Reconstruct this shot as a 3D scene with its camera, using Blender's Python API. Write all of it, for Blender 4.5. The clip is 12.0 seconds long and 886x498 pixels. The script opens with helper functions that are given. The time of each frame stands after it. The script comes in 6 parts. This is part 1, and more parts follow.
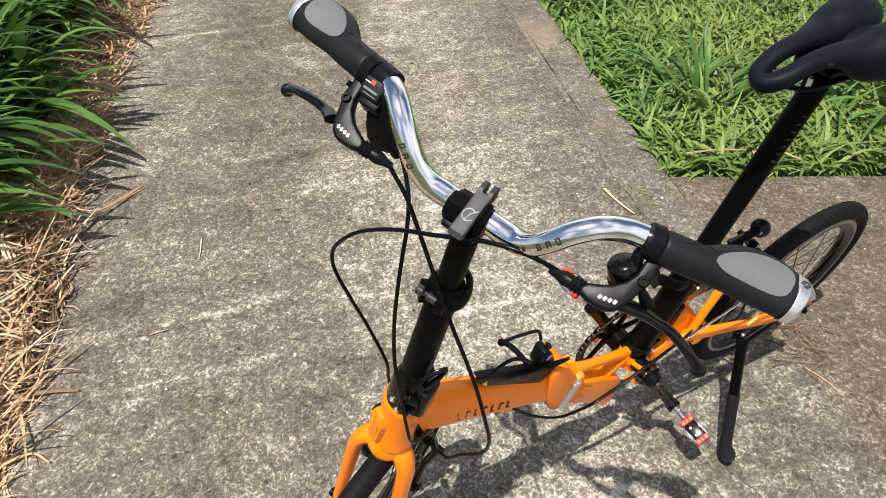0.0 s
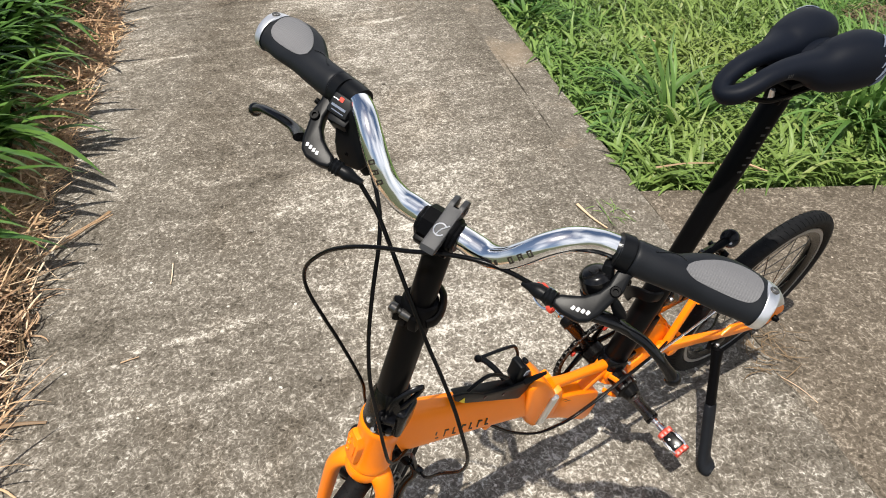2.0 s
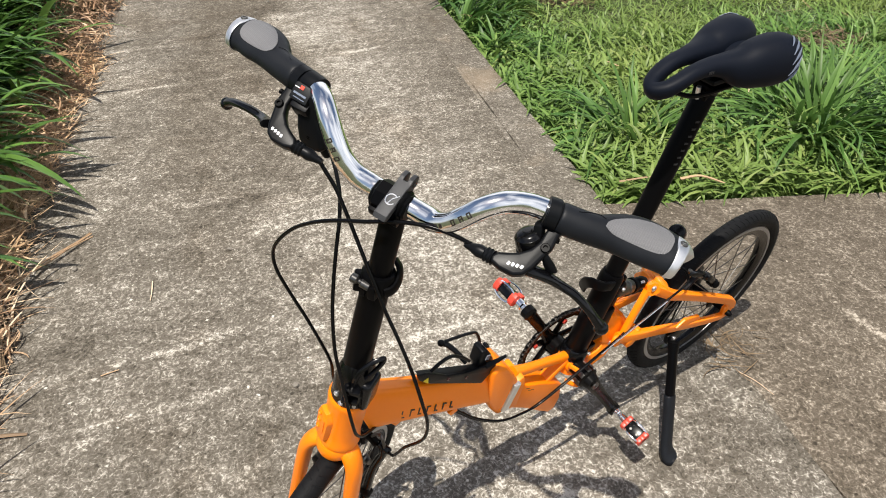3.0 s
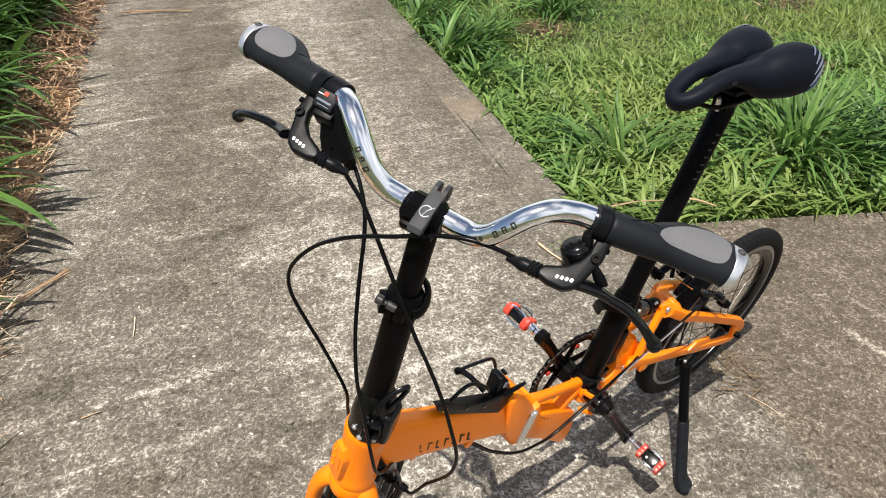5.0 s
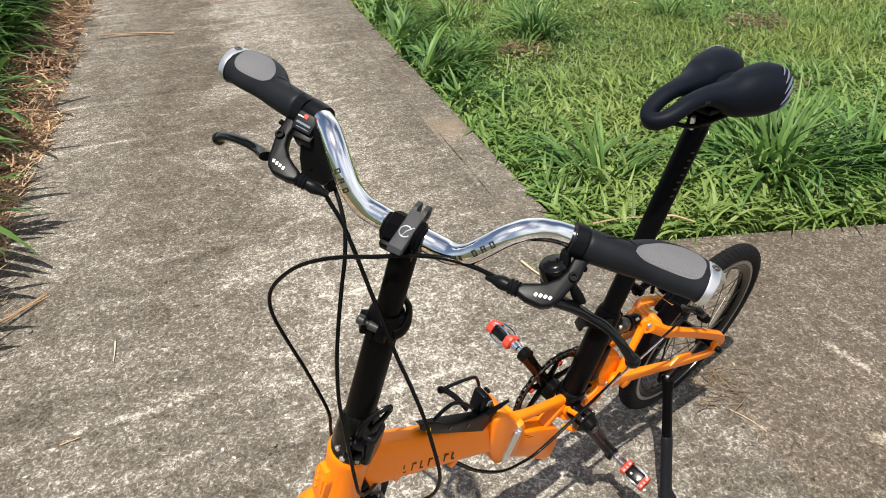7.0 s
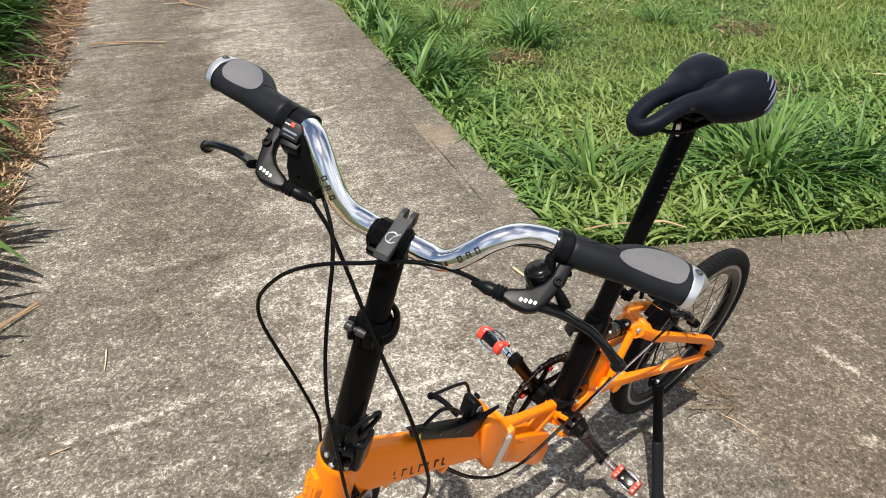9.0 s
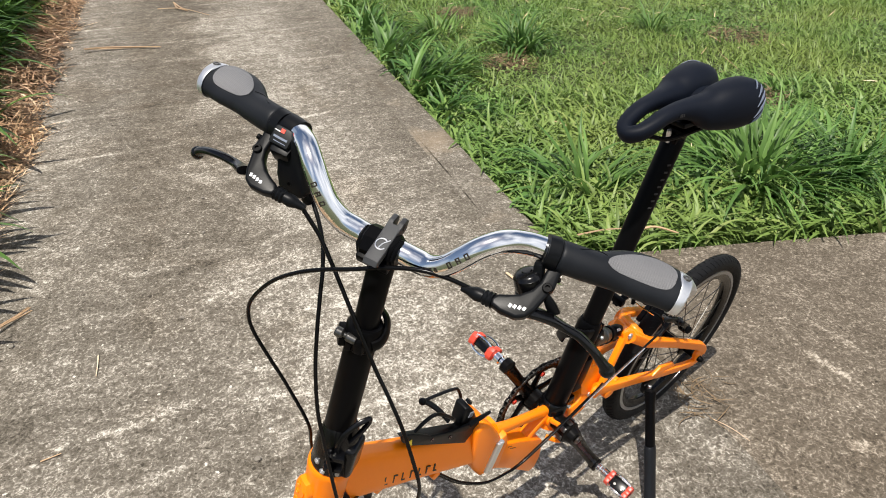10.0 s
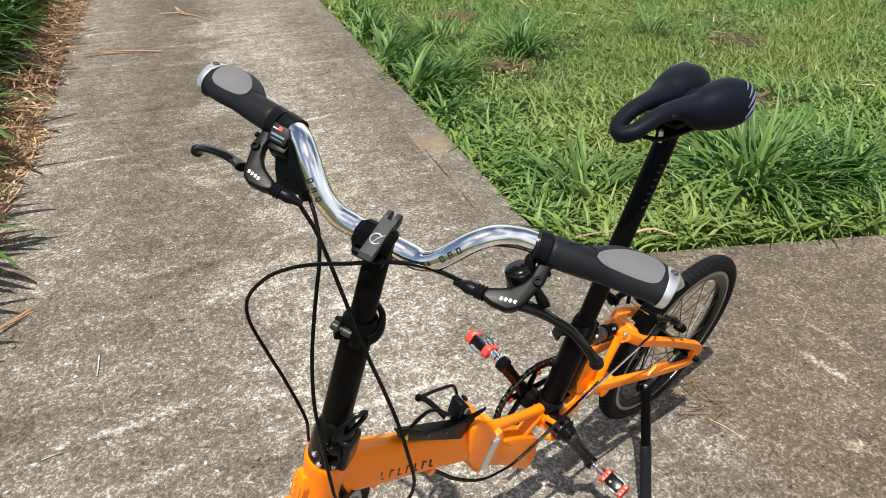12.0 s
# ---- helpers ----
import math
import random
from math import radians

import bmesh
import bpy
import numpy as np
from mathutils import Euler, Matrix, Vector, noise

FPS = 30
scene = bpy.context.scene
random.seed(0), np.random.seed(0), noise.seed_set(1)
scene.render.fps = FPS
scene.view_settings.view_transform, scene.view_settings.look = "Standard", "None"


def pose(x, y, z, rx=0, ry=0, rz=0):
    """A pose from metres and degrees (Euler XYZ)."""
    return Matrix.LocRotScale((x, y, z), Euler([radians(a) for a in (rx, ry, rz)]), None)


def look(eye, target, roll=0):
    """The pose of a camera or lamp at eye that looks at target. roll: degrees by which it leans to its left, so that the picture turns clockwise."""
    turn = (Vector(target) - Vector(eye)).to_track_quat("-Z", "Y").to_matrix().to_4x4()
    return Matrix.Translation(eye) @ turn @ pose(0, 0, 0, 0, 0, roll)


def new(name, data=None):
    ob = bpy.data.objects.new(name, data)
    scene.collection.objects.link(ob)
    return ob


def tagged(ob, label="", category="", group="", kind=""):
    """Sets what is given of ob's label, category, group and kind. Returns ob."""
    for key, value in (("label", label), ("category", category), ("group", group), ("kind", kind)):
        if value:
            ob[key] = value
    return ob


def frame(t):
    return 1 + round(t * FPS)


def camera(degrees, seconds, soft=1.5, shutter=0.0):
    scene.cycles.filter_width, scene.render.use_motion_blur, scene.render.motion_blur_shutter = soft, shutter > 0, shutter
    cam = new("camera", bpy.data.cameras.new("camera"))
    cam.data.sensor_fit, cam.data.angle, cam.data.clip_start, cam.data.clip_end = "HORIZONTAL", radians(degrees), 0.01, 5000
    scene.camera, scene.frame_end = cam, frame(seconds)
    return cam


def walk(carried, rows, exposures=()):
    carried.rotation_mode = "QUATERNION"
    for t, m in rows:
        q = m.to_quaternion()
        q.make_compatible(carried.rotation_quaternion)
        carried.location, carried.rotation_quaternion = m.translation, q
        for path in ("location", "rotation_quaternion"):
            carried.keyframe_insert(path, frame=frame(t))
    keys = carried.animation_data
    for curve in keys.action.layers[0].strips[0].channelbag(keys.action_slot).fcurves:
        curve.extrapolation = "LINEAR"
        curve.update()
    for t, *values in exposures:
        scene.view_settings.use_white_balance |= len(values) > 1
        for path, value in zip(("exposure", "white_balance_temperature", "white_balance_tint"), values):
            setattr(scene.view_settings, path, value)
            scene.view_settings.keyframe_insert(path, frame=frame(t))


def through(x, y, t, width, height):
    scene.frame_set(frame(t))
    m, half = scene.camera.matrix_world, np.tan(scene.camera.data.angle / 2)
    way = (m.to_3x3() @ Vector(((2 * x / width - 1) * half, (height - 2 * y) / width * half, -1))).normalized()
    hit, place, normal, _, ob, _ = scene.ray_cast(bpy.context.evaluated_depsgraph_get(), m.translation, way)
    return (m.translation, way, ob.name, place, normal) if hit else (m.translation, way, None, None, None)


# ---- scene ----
cam = camera(67.2, 12.0, soft=1.0)
PATH = [
    (0, (0.047, 0.043, 1.336), (-0.009, 1.519, -0.012), -1.6),
    (0.5, (0.048, 0.047, 1.33), (0.012, 1.535, -0.006), -1.4),
    (1, (0.048, 0.047, 1.331), (0.029, 1.546, 0.007), -1.4),
    (1.5, (0.048, 0.047, 1.33), (0.046, 1.555, 0.017), -1.3),
    (2, (0.051, 0.042, 1.331), (0.066, 1.558, 0.026), -1.2),
    (2.5, (0.091, -0.008, 1.331), (0.142, 1.552, 0.08), -1.2),
    (3, (0.08, -0.058, 1.327), (0.149, 1.52, 0.099), -1.2),
    (3.2, (0.064, -0.042, 1.315), (0.142, 1.542, 0.096), -1.2),
    (5, (0.02, -0.024, 1.283), (0.171, 1.607, 0.136), -0.7),
    (5.5, (0.021, -0.028, 1.282), (0.191, 1.612, 0.149), -0.6),
    (6, (0.023, -0.028, 1.283), (0.207, 1.62, 0.165), -0.5),
    (6.5, (0.027, -0.029, 1.288), (0.221, 1.626, 0.182), -0.5),
    (7, (0.024, -0.029, 1.287), (0.225, 1.628, 0.186), -0.5),
    (9, (0.031, -0.035, 1.289), (0.251, 1.632, 0.205), -0.5),
    (9.5, (0.03, -0.041, 1.288), (0.259, 1.627, 0.208), -0.3),
    (10, (0.036, -0.037, 1.291), (0.272, 1.636, 0.22), -0.2),
    (10.5, (0.046, -0.027, 1.289), (0.283, 1.648, 0.222), -0.2),
    (11, (0.05, -0.03, 1.291), (0.285, 1.647, 0.227), -0.2),
    (11.5, (0.043, -0.045, 1.286), (0.277, 1.634, 0.225), -0.2),
    (12, (0.041, -0.056, 1.291), (0.275, 1.624, 0.232), -0.2),
]
walk(cam, [(t, look(eye, target, roll)) for t, eye, target, roll in PATH])

# ---- light: high sun behind the camera's left, clear hazy sky ----
SUN = Vector((-0.21, -0.33, 1.0)).normalized()
world = bpy.data.worlds.new("sky")
scene.world = world
world.use_nodes = True
wn = world.node_tree.nodes
sky = wn.new("ShaderNodeTexSky")
sky.sky_type = "NISHITA"
sky.sun_disc = False
sky.sun_elevation = math.asin(SUN.z)
sky.sun_rotation = math.atan2(SUN.x, SUN.y)
sky.air_density, sky.dust_density = 1.0, 1.5
wn["Background"].inputs["Strength"].default_value = 0.066
# thin scattered white cloud over the blue
wl = world.node_tree.links
cc = wn.new("ShaderNodeTexCoord")
cn = wn.new("ShaderNodeTexNoise")
cn.inputs["Scale"].default_value, cn.inputs["Detail"].default_value, cn.inputs["Roughness"].default_value = 1.3, 2.0, 0.45
wl.new(cc.outputs["Generated"], cn.inputs["Vector"])
cr = wn.new("ShaderNodeValToRGB")
cr.color_ramp.elements[0].position, cr.color_ramp.elements[1].position = 0.42, 0.70
wl.new(cn.outputs["Fac"], cr.inputs["Fac"])
cm = wn.new("ShaderNodeMix")
cm.data_type = "RGBA"
wl.new(cr.outputs["Color"], cm.inputs[0])
wl.new(sky.outputs["Color"], cm.inputs[6])
cm.inputs[7].default_value = (15.0, 15.0, 15.4, 1)
wl.new(cm.outputs[2], wn["Background"].inputs["Color"])
sun = new("sun", bpy.data.lights.new("sun", "SUN"))
sun.data.energy, sun.data.angle, sun.data.color = 5.0, radians(0.55), (1.0, 0.94, 0.85)
sun.matrix_world = look(SUN * 20, (0, 0, 0))
scene.view_settings.exposure = 0.33


# ---- materials ----
def shader(name):
    m = bpy.data.materials.new(name)
    m.use_nodes = True
    n, l = m.node_tree.nodes, m.node_tree.links
    return m, n, l, n["Principled BSDF"]


def ramp(n, l, source, stops):
    r = n.new("ShaderNodeValToRGB")
    while len(r.color_ramp.elements) < len(stops):
        r.color_ramp.elements.new(0.5)
    for e, (p, c) in zip(r.color_ramp.elements, stops):
        e.position, e.color = p, (*c, 1) if len(c) == 3 else c
    l.new(source, r.inputs["Fac"])
    return r.outputs["Color"]


def noise_tex(n, l, scale, detail=4.0, rough=0.55, vec=None, warp=0.0):
    t = n.new("ShaderNodeTexNoise")
    t.inputs["Scale"].default_value, t.inputs["Detail"].default_value = scale, detail
    t.inputs["Roughness"].default_value, t.inputs["Distortion"].default_value = rough, warp
    if vec is not None:
        l.new(vec, t.inputs["Vector"])
    return t.outputs["Fac"]


def coords(n, l, scale=(1, 1, 1), turn=0.0):
    c = n.new("ShaderNodeTexCoord")
    mp = n.new("ShaderNodeMapping")
    mp.inputs["Scale"].default_value = scale
    mp.inputs["Rotation"].default_value = (0, 0, turn)
    l.new(c.outputs["Object"], mp.inputs["Vector"])
    return mp.outputs["Vector"]


def blend(n, l, fac, a, b, mode="MIX"):
    x = n.new("ShaderNodeMix")
    x.data_type, x.blend_type = "RGBA", mode
    for sock, v in ((x.inputs[0], fac), (x.inputs[6], a), (x.inputs[7], b)):
        if hasattr(v, "links"):
            l.new(v, sock)
        elif isinstance(v, (int, float)):
            sock.default_value = v
        else:
            sock.default_value = (*v, 1)
    return x.outputs[2]


def bump(n, l, p, height, strength, distance):
    b = n.new("ShaderNodeBump")
    b.inputs["Strength"].default_value, b.inputs["Distance"].default_value = strength, distance
    l.new(height, b.inputs["Height"])
    l.new(b.outputs["Normal"], p.inputs["Normal"])


def solid(name, colour, rough, metal=0.0, coat=0.0, vary=0.12, scale=60.0, relief=0.0, spec=0.5):
    """A worked surface: base colour with fine and broad variation, uneven gloss, slight relief."""
    m, n, l, p = shader(name)
    v = coords(n, l)
    fine, broad = noise_tex(n, l, scale * 6, 5, vec=v), noise_tex(n, l, scale * 0.25, 3, vec=v)
    dark = tuple(c * (1 - vary) for c in colour)
    lite = tuple(min(1, c * (1 + vary)) for c in colour)
    c = ramp(n, l, broad, [(0.3, dark), (0.7, lite)])
    c = blend(n, l, 0.25, c, ramp(n, l, fine, [(0.35, dark), (0.65, lite)]))
    l.new(c, p.inputs["Base Color"])
    r = n.new("ShaderNodeMapRange")
    r.inputs["To Min"].default_value, r.inputs["To Max"].default_value = max(0.02, rough * 0.8), min(1, rough * 1.2)
    l.new(broad, r.inputs["Value"])
    l.new(r.outputs[0], p.inputs["Roughness"])
    p.inputs["Metallic"].default_value, p.inputs["Coat Weight"].default_value = metal, coat
    p.inputs["Coat Roughness"].default_value = 0.06
    p.inputs["Specular IOR Level"].default_value = spec
    if relief:
        bump(n, l, p, fine, relief, 0.0006)
    return m


def concrete(name, tint=1.0, seed=0.0, grain=1.0, soil=0.0, sandy=None, sweep_turn=-0.3, patch=0.6, scuffed=0.16, marks=(), warm=1.0):
    """Weathered concrete: worn grains of sand and stone in brown-grey paste, broomed across, with soil and pale scuffs."""
    m, n, l, p = shader(name)
    here = coords(n, l)
    mp = n.new("ShaderNodeMapping")
    mp.inputs["Location"].default_value = (seed, seed * 0.7, 0)
    l.new(here, mp.inputs["Vector"])
    v = mp.outputs["Vector"]

    def drawn(turn, scale):
        a = n.new("ShaderNodeMapping")
        a.inputs["Rotation"].default_value = (0, 0, turn)
        l.new(v, a.inputs["Vector"])
        b = n.new("ShaderNodeMapping")
        b.inputs["Scale"].default_value = scale
        l.new(a.outputs["Vector"], b.inputs["Vector"])
        return b.outputs["Vector"]

    def span(src, a, b, lo, hi):
        mr = n.new("ShaderNodeMapRange")
        for k, x in (("From Min", a), ("From Max", b), ("To Min", lo), ("To Max", hi)):
            mr.inputs[k].default_value = x
        l.new(src, mr.inputs["Value"])
        return mr.outputs[0]

    def calc(op, a, b):
        ad = n.new("ShaderNodeMath")
        ad.operation = op
        for sock, x in zip(ad.inputs, (a, b)):
            if isinstance(x, (int, float)):
                sock.default_value = x
            else:
                l.new(x, sock)
        return ad.outputs[0]

    def tone(r, g, bl):
        return (r * tint * (2.0 - warm), g * tint, bl * tint * warm)

    big = noise_tex(n, l, 1.1, 4, 0.6, v, 0.6)
    blotch = noise_tex(n, l, 4.2, 4, 0.6, v, 0.5)
    mid = noise_tex(n, l, 17.0, 4, 0.62, v, 0.5)
    coarse = noise_tex(n, l, 66.0, 2.0, 0.5, v, 1.4)
    fine = noise_tex(n, l, 150.0, 2.5, 0.6, v, 0.7)
    broom = noise_tex(n, l, 2.4, 4, 0.6, drawn(sweep_turn, (0.55, 5.5, 1)), 0.5)
    scuff = noise_tex(n, l, 1.2, 4, 0.55, drawn(sweep_turn, (0.7, 11.0, 1)), 0.2)
    cells = n.new("ShaderNodeTexVoronoi")
    cells.inputs["Scale"].default_value = 115.0
    l.new(v, cells.inputs["Vector"])
    sc = n.new("ShaderNodeSeparateColor")
    l.new(cells.outputs["Color"], sc.inputs[0])
    stone = span(sc.outputs[0], 0.0, 1.0, -0.075, 0.075)

    total = calc("ADD", span(coarse, 0.2, 0.8, -0.24 * grain, 0.24 * grain), span(fine, 0.2, 0.8, -0.20 * grain, 0.20 * grain))
    total = calc("ADD", total, calc("MULTIPLY", stone, 1.2 * grain))
    fleck = noise_tex(n, l, 54.0, 1.0, 0.4, drawn(0.9, (1, 1, 1)), 0.9)
    curl = calc("ABSOLUTE", calc("SUBTRACT", fleck, 0.5), 0.0)
    total = calc("ADD", total, span(curl, 0.014, 0.070, 0.155 * grain, -0.065 * grain))
    pit = noise_tex(n, l, 96.0, 1.0, 0.4, drawn(2.1, (1, 1, 1)), 1.6)
    total = calc("ADD", total, span(pit, 0.34, 0.42, -0.10 * grain, 0.015 * grain))
    for src, k in ((mid, 0.17), (blotch, 0.13), (big, 0.13), (broom, 0.085)):
        total = calc("ADD", total, span(src, 0.25, 0.75, -k * patch, k * patch))
    total = calc("ADD", total, span(scuff, 0.61, 0.74, 0.0, scuffed))
    if soil:
        # brown wheel track down the middle, bare pale border along the verge
        xyz = n.new("ShaderNodeSeparateXYZ")
        l.new(here, xyz.inputs[0])
        across = calc("ADD", xyz.outputs[0], calc("MULTIPLY", xyz.outputs[1], 0.215))
        across = calc("ADD", across, span(big, 0.25, 0.75, -0.22, 0.22))
        across = calc("ADD", across, span(blotch, 0.25, 0.75, -0.10, 0.10))
        worn = ramp(n, l, span(across, -1.0, 1.0, 0, 1), [(0.24, (0, 0, 0)), (0.34, (1, 1, 1)), (0.50, (1, 1, 1)), (0.62, (0.45,) * 3), (0.74, (0.2,) * 3), (0.95, (0.5,) * 3)])
        worn = calc("MULTIPLY", worn, span(xyz.outputs[1], 1.3, 2.9, 0.12, 1.0))
        total = calc("SUBTRACT", total, calc("MULTIPLY", worn, 0.085 * soil))
        bare_mid = ramp(n, l, span(across, -1.0, 1.4, 0, 1), [(0.40, (0, 0, 0)), (0.52, (1, 1, 1)), (0.66, (1, 1, 1)), (0.80, (0.1,) * 3)])
        total = calc("ADD", total, calc("MULTIPLY", bare_mid, 0.11))
    ragged = span(noise_tex(n, l, 30.0, 3, 0.6, v, 0.8), 0.3, 0.7, -0.55, 0.55)
    for ax, ay, bx, by, wide, pale in marks:
        # single pale drag marks, thin and broken
        at = n.new("ShaderNodeMapping")
        at.vector_type = "TEXTURE"
        at.inputs["Location"].default_value = ((ax + bx) / 2, (ay + by) / 2, 0)
        at.inputs["Rotation"].default_value = (0, 0, math.atan2(by - ay, bx - ax))
        at.inputs["Scale"].default_value = (math.hypot(bx - ax, by - ay) / 2, wide, 1)
        l.new(here, at.inputs["Vector"])
        far_off = n.new("ShaderNodeVectorMath")
        far_off.operation = "LENGTH"
        l.new(at.outputs["Vector"], far_off.inputs[0])
        total = calc("ADD", total, calc("MULTIPLY", span(calc("ADD", far_off.outputs["Value"], ragged), 0.35, 1.05, 1.0, 0.0), pale))
    level = calc("ADD", total, 0.5)
    base = ramp(n, l, level, [(0.10, tone(0.045, 0.038, 0.029)), (0.32, tone(0.120, 0.105, 0.083)), (0.52, tone(0.188, 0.167, 0.1375)), (0.68, tone(0.334, 0.304, 0.257)), (0.90, tone(0.71, 0.675, 0.60))])
    if soil:
        base = blend(n, l, calc("MULTIPLY", worn, 0.42 * soil), base, blend(n, l, 1.0, base, (0.80, 0.74, 0.66), "MULTIPLY"))
    stain = ramp(n, l, noise_tex(n, l, 2.3, 5, 0.65, v, 0.8), [(0.32, (0.5 * patch,) * 3), (0.48, (0, 0, 0))])
    base = blend(n, l, stain, base, blend(n, l, 1.0, base, (0.70, 0.62, 0.53), "MULTIPLY"))
    if sandy:
        # washed-out sandy patch on the edging
        away = n.new("ShaderNodeVectorMath")
        away.operation = "DISTANCE"
        away.inputs[1].default_value = (sandy[0], sandy[1], 0)
        l.new(here, away.inputs[0])
        near_by = calc("ADD", span(away.outputs["Value"], 0.0, sandy[2], 1.0, 0.0), span(noise_tex(n, l, 5.0, 4, 0.6, v, 0.4), 0.3, 0.7, -0.45, 0.45))
        base = blend(n, l, span(near_by, 0.2, 0.95, 0.0, 0.58), base, tone(0.36, 0.28, 0.195))
    # sparse dark specks and bright chips
    base = blend(n, l, ramp(n, l, noise_tex(n, l, 44.0, 1.0, 0.4, v), [(0.20, (0.8,) * 3), (0.25, (0, 0, 0))]), base, tone(0.035, 0.03, 0.022))
    base = blend(n, l, ramp(n, l, noise_tex(n, l, 52.0, 1.0, 0.4, drawn(0.4, (1, 1, 1))), [(0.765, (0, 0, 0)), (0.80, (0.85,) * 3)]), base, tone(0.85, 0.80, 0.70))
    l.new(base, p.inputs["Base Color"])
    p.inputs["Roughness"].default_value = 0.93
    p.inputs["Specular IOR Level"].default_value = 0.22
    bump(n, l, p, total, 0.55, 0.005)
    return m


def leafy(name, stops, through=0.27, rough=0.45):
    """Leaf or straw: colour by island, lighter when lit from behind."""
    m, n, l, p = shader(name)
    g = n.new("ShaderNodeNewGeometry")
    o = n.new("ShaderNodeObjectInfo")
    both, wrap = n.new("ShaderNodeMath"), n.new("ShaderNodeMath")
    wrap.operation = "FRACT"
    l.new(g.outputs["Random Per Island"], both.inputs[0])
    l.new(o.outputs["Random"], both.inputs[1])
    l.new(both.outputs[0], wrap.inputs[0])
    c = ramp(n, l, wrap.outputs[0], stops)
    v = coords(n, l)
    c = blend(n, l, ramp(n, l, noise_tex(n, l, 1.1, 3, vec=v), [(0.35, (0.0,) * 3), (0.7, (0.5,) * 3)]), c, tuple(x * y for x, y in zip(stops[-1][1], (1.15, 1.0, 0.8))))
    l.new(c, p.inputs["Base Color"])
    p.inputs["Roughness"].default_value = rough
    p.inputs["Specular IOR Level"].default_value = 0.35
    t = n.new("ShaderNodeBsdfTranslucent")
    l.new(c, t.inputs["Color"])
    mx = n.new("ShaderNodeMixShader")
    mx.inputs[0].default_value = through
    out = n["Material Output"]
    l.new(p.outputs[0], mx.inputs[1])
    l.new(t.outputs[0], mx.inputs[2])
    l.new(mx.outputs[0], out.inputs["Surface"])
    return m


def earth(name):
    m, n, l, p = shader(name)
    v = coords(n, l)
    a, b, d = noise_tex(n, l, 0.8, 5, 0.6, v), noise_tex(n, l, 14, 5, 0.7, v), noise_tex(n, l, 90, 4, 0.7, v)
    c = ramp(n, l, a, [(0.35, (0.03, 0.05, 0.012)), (0.6, (0.05, 0.07, 0.02))])
    c = blend(n, l, ramp(n, l, b, [(0.45, (0, 0, 0)), (0.65, (0.8,) * 3)]), c, (0.1, 0.075, 0.04))
    c = blend(n, l, ramp(n, l, d, [(0.4, (0.6,) * 3), (0.6, (0, 0, 0))]), c, (0.02, 0.025, 0.008))
    l.new(c, p.inputs["Base Color"])
    p.inputs["Roughness"].default_value = 0.95
    bump(n, l, p, b, 0.6, 0.02)
    return m


M_ROAD = concrete("road_concrete", 0.81, 0.0, 0.86, 1.0, patch=0.75, scuffed=0.2, marks=((-0.79, 1.20, -0.44, 1.30, 0.016, 0.26), (-0.62, 1.29, -0.42, 1.33, 0.02, 0.16), (-0.813, 1.96, -0.529, 2.026, 0.028, 0.2)), warm=0.998)
M_STRIP = concrete("edge_concrete", 0.78, 3.7, 0.75, 0.5, (0.44, 2.98, 0.25), marks=((0.338, 3.03, 0.459, 2.459, 0.0045, -0.5), (0.450, 2.50, 0.520, 2.165, 0.003, -0.35)), warm=0.998)
M_SLAB = concrete("slab_concrete", 0.60, 8.1, 0.78, 0.0, None, 0.95, 0.5, 0.05, ((1.271, 1.313, 1.358, 1.115, 0.022, 0.23), (1.189, 0.966, 1.242, 0.897, 0.03, 0.25), (1.383, 1.396, 1.46, 1.232, 0.016, 0.22), (0.899, 1.089, 0.983, 0.932, 0.03, 0.12)), 0.93)
M_EARTH = earth("grassy_earth")
M_LAWN = leafy("lawn_leaf", [(0.0, (0.053, 0.125, 0.025)), (0.45, (0.109, 0.216, 0.046)), (0.9, (0.198, 0.325, 0.084)), (1.0, (0.26, 0.325, 0.108))])
M_TUFT = leafy("tuft_leaf", [(0.0, (0.021, 0.068, 0.015)), (0.6, (0.058, 0.146, 0.032)), (1.0, (0.155, 0.285, 0.075))])
M_WEED = leafy("broad_grass_leaf", [(0.0, (0.015, 0.05, 0.011)), (0.6, (0.036, 0.104, 0.021)), (1.0, (0.125, 0.245, 0.056))], 0.16, 0.34)
M_STRAW = leafy("dry_straw", [(0.0, (0.085, 0.05, 0.030)), (0.3, (0.30, 0.188, 0.112)), (0.7, (0.55, 0.385, 0.24)), (1.0, (0.80, 0.65, 0.47))], 0.12, 0.6)
# redder straw, with the tall verge grass's shade put into its darker colour
M_SHADED_STRAW = leafy("old_straw", [(0.0, (0.06, 0.033, 0.02)), (0.4, (0.19, 0.105, 0.062)), (0.8, (0.35, 0.215, 0.135)), (1.0, (0.62, 0.46, 0.32))], 0.1, 0.6)
M_BROWN = leafy("withered_stem", [(0.0, (0.1, 0.07, 0.04)), (1.0, (0.24, 0.17, 0.1))], 0.1, 0.7)
M_STONE = solid("pebble", (0.2, 0.18, 0.15), 0.85, vary=0.3, relief=0.6)
M_ORANGE = solid("orange_paint", (1.0, 0.235, 0.003), 0.36, coat=0.22, vary=0.04, scale=20, spec=0.28)
M_BLACK = solid("satin_black_paint", (0.0022, 0.0022, 0.0026), 0.32, vary=0.2, scale=30, spec=0.07)
M_GLOSS = solid("gloss_black", (0.0025, 0.0025, 0.003), 0.24, coat=0.25, vary=0.2, scale=30, spec=0.2)
M_PLASTIC = solid("black_plastic", (0.0038, 0.0043, 0.0053), 0.38, vary=0.2, relief=0.04, scale=90, spec=0.15)
